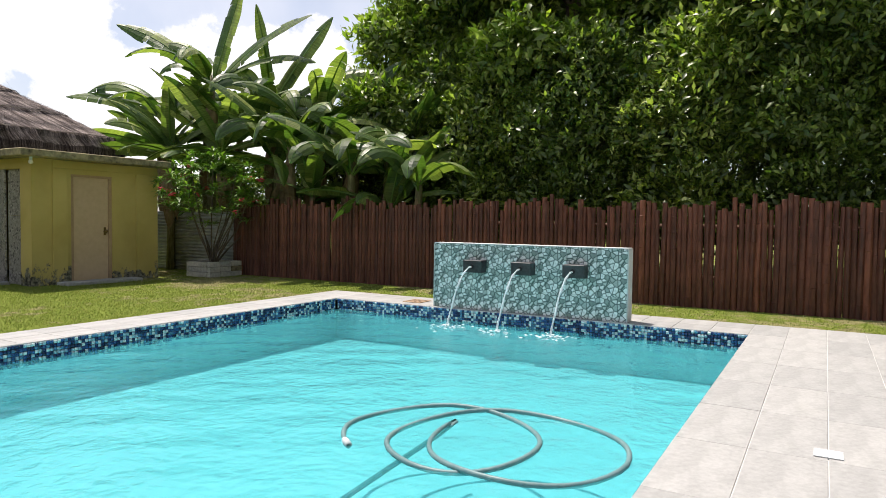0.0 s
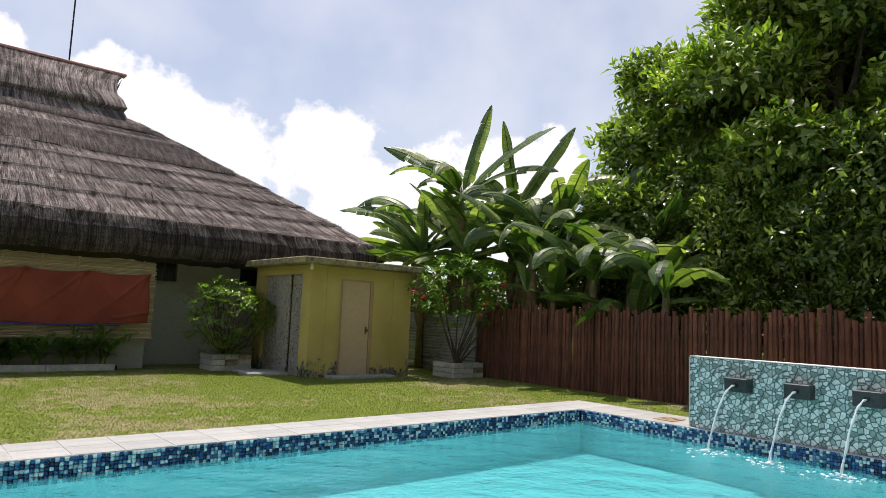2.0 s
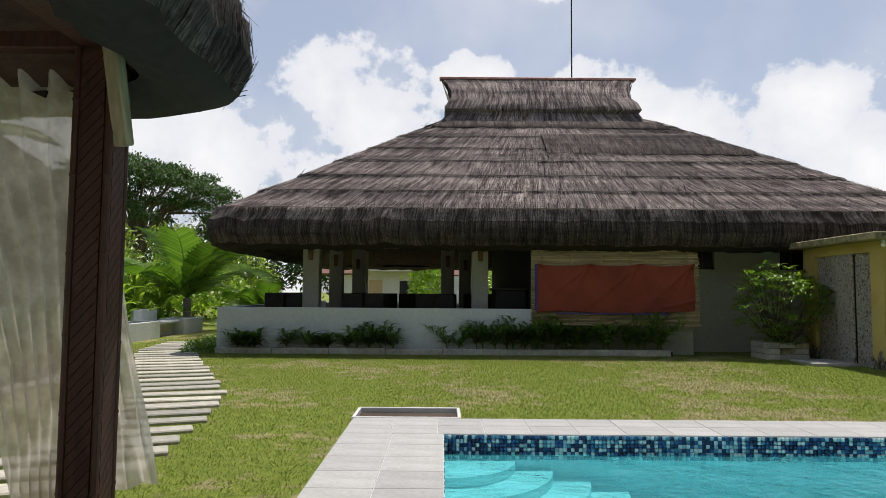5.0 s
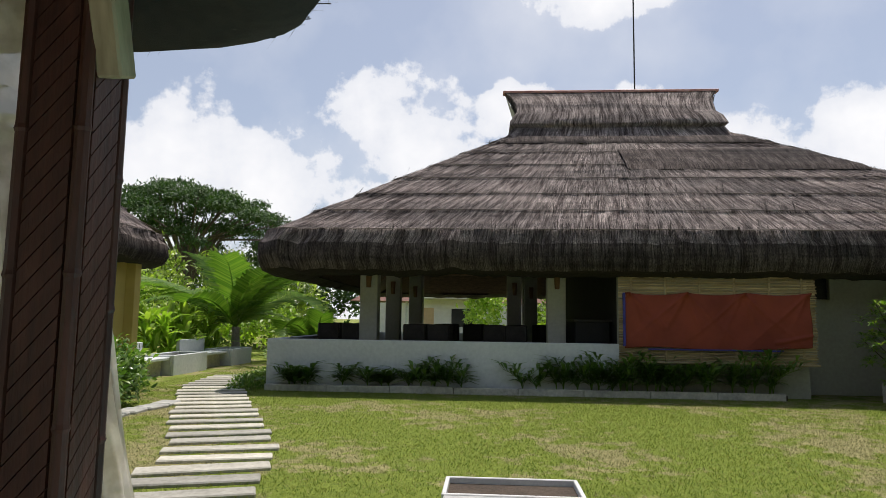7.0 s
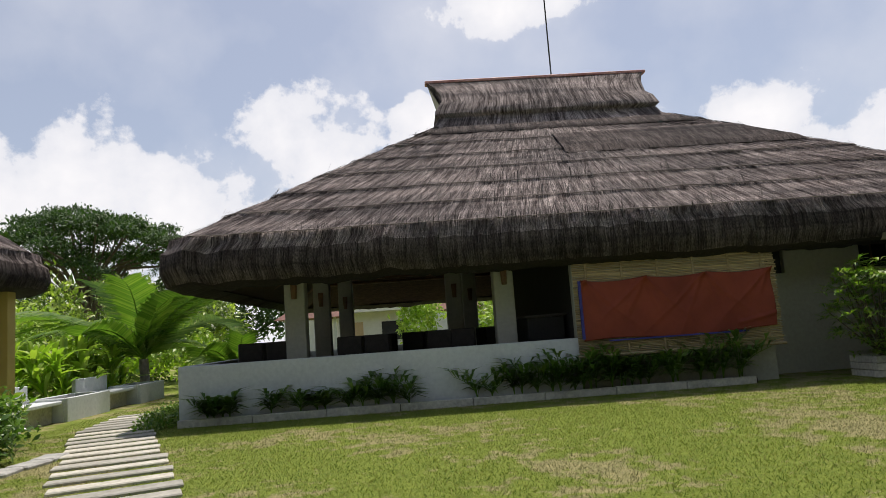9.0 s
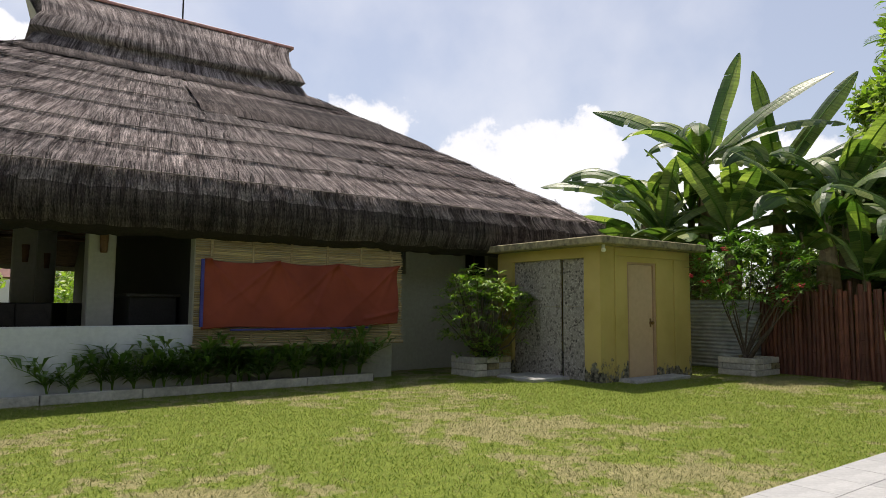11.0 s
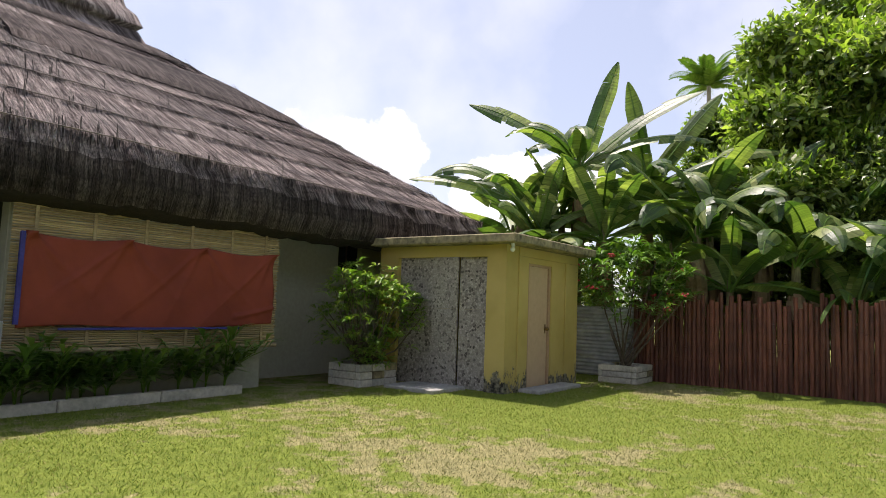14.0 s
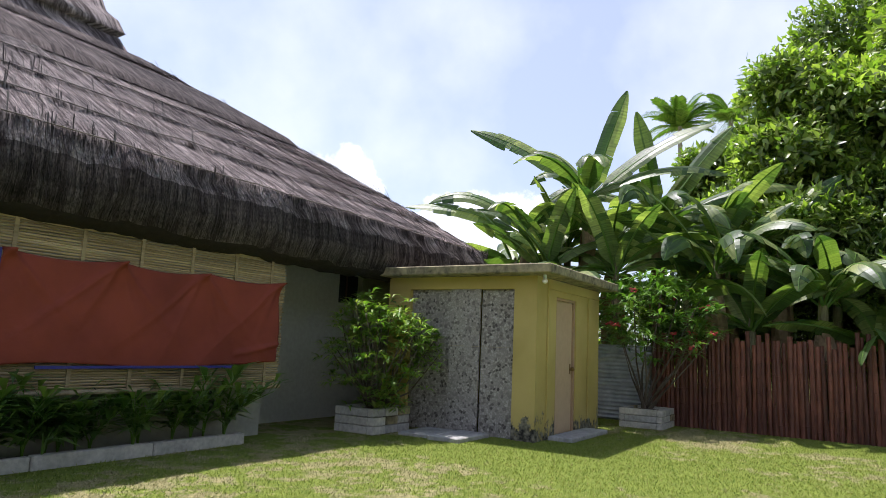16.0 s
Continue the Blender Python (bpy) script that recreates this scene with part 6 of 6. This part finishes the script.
crown("foliage", belt, M["ginger_leaf"], [((-0.3, 31, 1.6), (0.9, 1.0, 1.3), 200), ((3.4, 30, 1.2), (1.2, 1.0, 1.2), 200), ((-9.5, 26, 1.2), (2.0, 1.4, 1.4), 260), ((-13.5, 25, 1.4), (2.2, 1.6, 1.6), 260)], 0.26, 7, 63)
crown("foliage", belt, M["rain_leaf"], [((-22 + 5 * k, 62, 3.5), (4.5, 3, 4.0), 260) for k in range(-5, 12)], 0.6, 7, 64)

house = thing("white_house", (0, 0, 0), "white two-storey house with a balcony beyond the garden", "house")
part("wall", box(-7.5, 7.0, 46.0, 54.0, GZ - 0.1, 6.2), M["house_wall"], house)
part("roof", box(-8.1, 7.6, 45.2, 54.6, 6.2, 6.5, 0.05), M["house_roof"], house)
part("balcony", box(-7.0, 0.5, 44.6, 45.99, 2.75, 2.95), M["house_wall"], house)
for k in range(16):
    part("baluster", box(-6.95 + k * 0.49, -6.9 + k * 0.49, 44.62, 44.67, 2.95, 3.85), M["black"], house)
part("handrail", box(-7.0, 0.5, 44.6, 44.68, 3.85, 3.92), M["dark_wood"], house)
for x0 in (-6.6, -1.2, 3.0):
    w_ = part("window", box(x0, x0 + 1.9, 45.93, 45.995, 3.3, 5.2), M["glass_dark"], house, "dark window of the house")
    part("window_frame", box(x0 + 0.92, x0 + 0.98, 45.9, 45.929, 3.3, 5.2), M["dark_wood"], w_)
part("door", box(-4.75, -3.8, 45.93, 45.995, GZ, 2.15), M["door"], house, "pale wooden house door")
part("window", box(-2.6, -0.9, 45.93, 45.995, 0.9, 2.1), M["glass_dark"], house)
for k, (x, y_) in enumerate(((-5.6, 37.0), (1.6, 38.0))):
    hh = thing("far_pavilion", (x, y_, GZ), "small brown-roofed open shelter in the distance", "shelter", "far shelters")
    b = bmesh.new()
    bmesh.ops.create_cone(b, cap_ends=True, segments=4, radius1=2.4, radius2=0.1, depth=1.1, matrix=pose(0, 0, 2.9, 0, 0, 45))
    part("roof", b, M["house_roof"], hh)
    for sx in (-1.2, 1.2):
        for sy in (-1.2, 1.2):
            part("post", box(sx - 0.06, sx + 0.06, sy - 0.06, sy + 0.06, -0.05, 2.4), M["white"], hh)

# ---- cabana beside the pool ----
cabana = thing("poolside_cabana", (0, 0, 0), "thatched poolside cabana on dark timber posts", "cabana", kind="structure")
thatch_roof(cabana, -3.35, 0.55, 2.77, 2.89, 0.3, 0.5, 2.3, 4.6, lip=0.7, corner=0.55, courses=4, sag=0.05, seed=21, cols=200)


def clad_post(x, y):
    """A square timber post with diagonal boarding between corner trims."""
    po = part("post", box(x, x + 0.16, y, y + 0.16, -0.006, 2.45), M["dark_wood"], cabana, "dark timber post with diagonal boards")
    w = 0.16
    for fx, fy, ax in ((x + w, y, "y"), (x - 0.012, y, "y"), (x, y - 0.012, "x"), (x, y + w, "x")):
        z = -0.1
        while z < 2.4:
            b = bmesh.new()
            ring = [(0.022, z), (w - 0.022, z + 0.13), (w - 0.022, z + 0.185), (0.022, z + 0.055)]
            lo_, hi_ = [], []
            for s_, zz in ring:
                zz = min(max(zz, 0.0), 2.44)
                lo_.append(b.verts.new((fx, fy + s_, zz) if ax == "y" else (fx + s_, fy, zz)))
                hi_.append(b.verts.new((fx + 0.012, fy + s_, zz) if ax == "y" else (fx + s_, fy + 0.012, zz)))
            b.faces.new(lo_[::-1])
            b.faces.new(hi_)
            for i in range(4):
                b.faces.new((lo_[i], lo_[(i + 1) % 4], hi_[(i + 1) % 4], hi_[i]))
            bmesh.ops.recalc_face_normals(b, faces=b.faces)
            part("board", b, M["dark_wood"], po)
            z += 0.06
    for sx in (0.0, w):
        for sy in (0.0, w):
            line, rad = [], []
            z, k = -0.006, 0
            while z < 2.44:
                line += [(x + sx, y + sy, z), (x + sx, y + sy, min(z + 0.33, 2.445)), (x + sx, y + sy, min(z + 0.34, 2.447)), (x + sx, y + sy, min(z + 0.352, 2.449))]
                rad += [0.019, 0.019, 0.0225, 0.0195]
                z += 0.36 + 0.02 * math.sin(7 * k + 40 * sx + 25 * sy)
                k += 1
            part("corner_cane", tube(line, rad, 8), M["dark_wood"], po, "dark stained bamboo cane")
    return po


for px, py in ((-1.37, 2.8), (-5.3, 2.8), (-5.3, -1.8), (-1.37, -1.8)):
    clad_post(px, py)
part("beam", box(-1.36, -1.22, -1.9, 3.1, 2.45, 2.6, 0.008), M["dark_wood"], cabana)
part("beam", box(-5.4, -1.36, 2.81, 2.95, 2.45, 2.6, 0.008), M["dark_wood"], cabana)
b = box(-0.035, 0.035, -0.04, 0.04, 0, 0.95, 0.006)
br = part("brace", b, M["pale_wood"], cabana, "pale timber knee brace")
br.matrix_basis = pose(-1.165, 2.86, 1.98, 18, 0, 0)
part("cabana_floor", box(-5.6, -1.0, -2.2, 3.1, -0.1, -0.004), M["concrete"], cabana)


def drape(name, rows, label, folds, seed):
    """Hanging cloth between two side lines given row by row: (z, x left, y left, x right, y right)."""
    g = random.Random(seed)
    nu, nv = 60, 40
    zs = [r[0] for r in rows][::-1]
    cols_ = [[r[k] for r in rows][::-1] for k in range(1, 5)]
    V, F = [], []
    for j in range(nv + 1):
        z = zs[0] + (zs[-1] - zs[0]) * j / nv
        xl, yl, xr, yr = (float(np.interp(z, zs, c)) for c in cols_)
        for i in range(nu + 1):
            u = i / nu
            amp = 0.035 * min(1.0, 0.35 + abs(xr - xl))
            off = amp * math.sin(u * folds * 6.28 + 0.8 * math.sin(z * 3 + seed)) + 0.01 * math.sin(u * 40 + z * 9)
            V.append((xl + (xr - xl) * u, yl + (yr - yl) * u + off, z + 0.02 * math.sin(u * 9) * (j == 0)))
    for j in range(nv):
        for i in range(nu):
            a = j * (nu + 1) + i
            F.append((a, a + 1, a + nu + 2, a + nu + 1))
    ob = raw(name, V, F, M["voile"], None, smooth=True)
    return tagged(ob, label, "curtain", "cabana curtains")


drape("curtain", [(2.42, -1.4, 3.02, -1.24, 3.02), (1.35, -1.4, 3.02, -1.23, 3.02), (0.8, -1.4, 3.02, -1.11, 3.02), (0.3, -1.4, 3.02, -1.01, 3.03)], "white voile curtain gathered on the post and flaring below", 4, 1)
drape("curtain", [(2.42, -2.5, 2.99, -1.4, 2.99), (1.6, -2.1, 2.99, -1.4, 2.99), (0.9, -1.85, 2.99, -1.4, 2.99), (0.2, -1.72, 2.99, -1.4, 2.99)], "white voile curtain hanging in folds inside the cabana", 7, 2)

# ---- vacuum hose on the water ----
pts = []
for k in range(90):
    t = k / 89
    a = 2.6 - t * 4.4 * math.pi
    c = Vector((5.4, 1.33, 0)).lerp(Vector((5.52, 0.68, 0)), min(1, max(0, t * 1.7 - 0.3)))
    r = 0.6 + 0.07 * t
    pts.append((c.x + r * math.cos(a), max(PY0 + 0.06, c.y + r * 0.95 * math.sin(a)), WATER + 0.008 + 0.012 * math.sin(k * 0.5)))
last = pts[-1]
pts += [(last[0] - 0.18 * k, last[1] + 0.03 * k, WATER - 0.06 * k * 0.6) for k in range(1, 7)]
hose = thing("pool_hose", (0, 0, 0), "grey-green vacuum hose coiled on the pool water", "hose")
part("coil", tube(pts, 0.017, 8), M["hose"], hose, smooth=True)
cuff = part("cuff", tube([pts[0], Vector(pts[0]).lerp(Vector(pts[1]), 0.7), pts[1]], [0.022, 0.024, 0.021], 10), M["white"], hose, "pale hose cuff", smooth=True)

# ---- grass ----
gg = np.random.default_rng(33)
areas = [(-0.5, 12.4, 6.52, 14.0, 150000), (-7.0, -0.5, 3.2, 14.3, 90000), (10.8, 12.5, -2.0, 6.7, 16000), (-7.2, -4.7, 14.0, 20.0, 9000)]
B = []
for x0, x1, y0, y1, cnt in areas:
    B.append(np.stack([gg.uniform(x0, x1, cnt), gg.uniform(y0, y1, cnt), np.full(cnt, GZ - 0.004)], -1))
B = np.concatenate(B)
keep = ~((B[:, 0] > 8.2) & (B[:, 0] < 11.0) & (B[:, 1] > 11.5)) & ~((B[:, 0] > -0.55) & (B[:, 0] < 0.62) & (B[:, 1] < 7.12))
B = B[keep]
d = gg.normal(size=(len(B), 3)) * np.array([0.6, 0.6, 0.0]) + np.array([0, 0, 1.0])
L = gg.uniform(0.012, 0.036, len(B))[:, None]
side = np.cross(d, gg.normal(size=d.shape))
side /= np.linalg.norm(side, axis=1, keepdims=True) + 1e-9
W = gg.uniform(0.003, 0.006, len(B))[:, None]
vv = np.stack([B - side * W, B + side * W, B + d * L], 1).reshape(-1, 3)
grass = raw("grass", vv, np.arange(len(vv)).reshape(-1, 3), M["grass_blade"])
tagged(grass, "short mown grass blades of the sunlit lawn", "grass", kind="stuff")
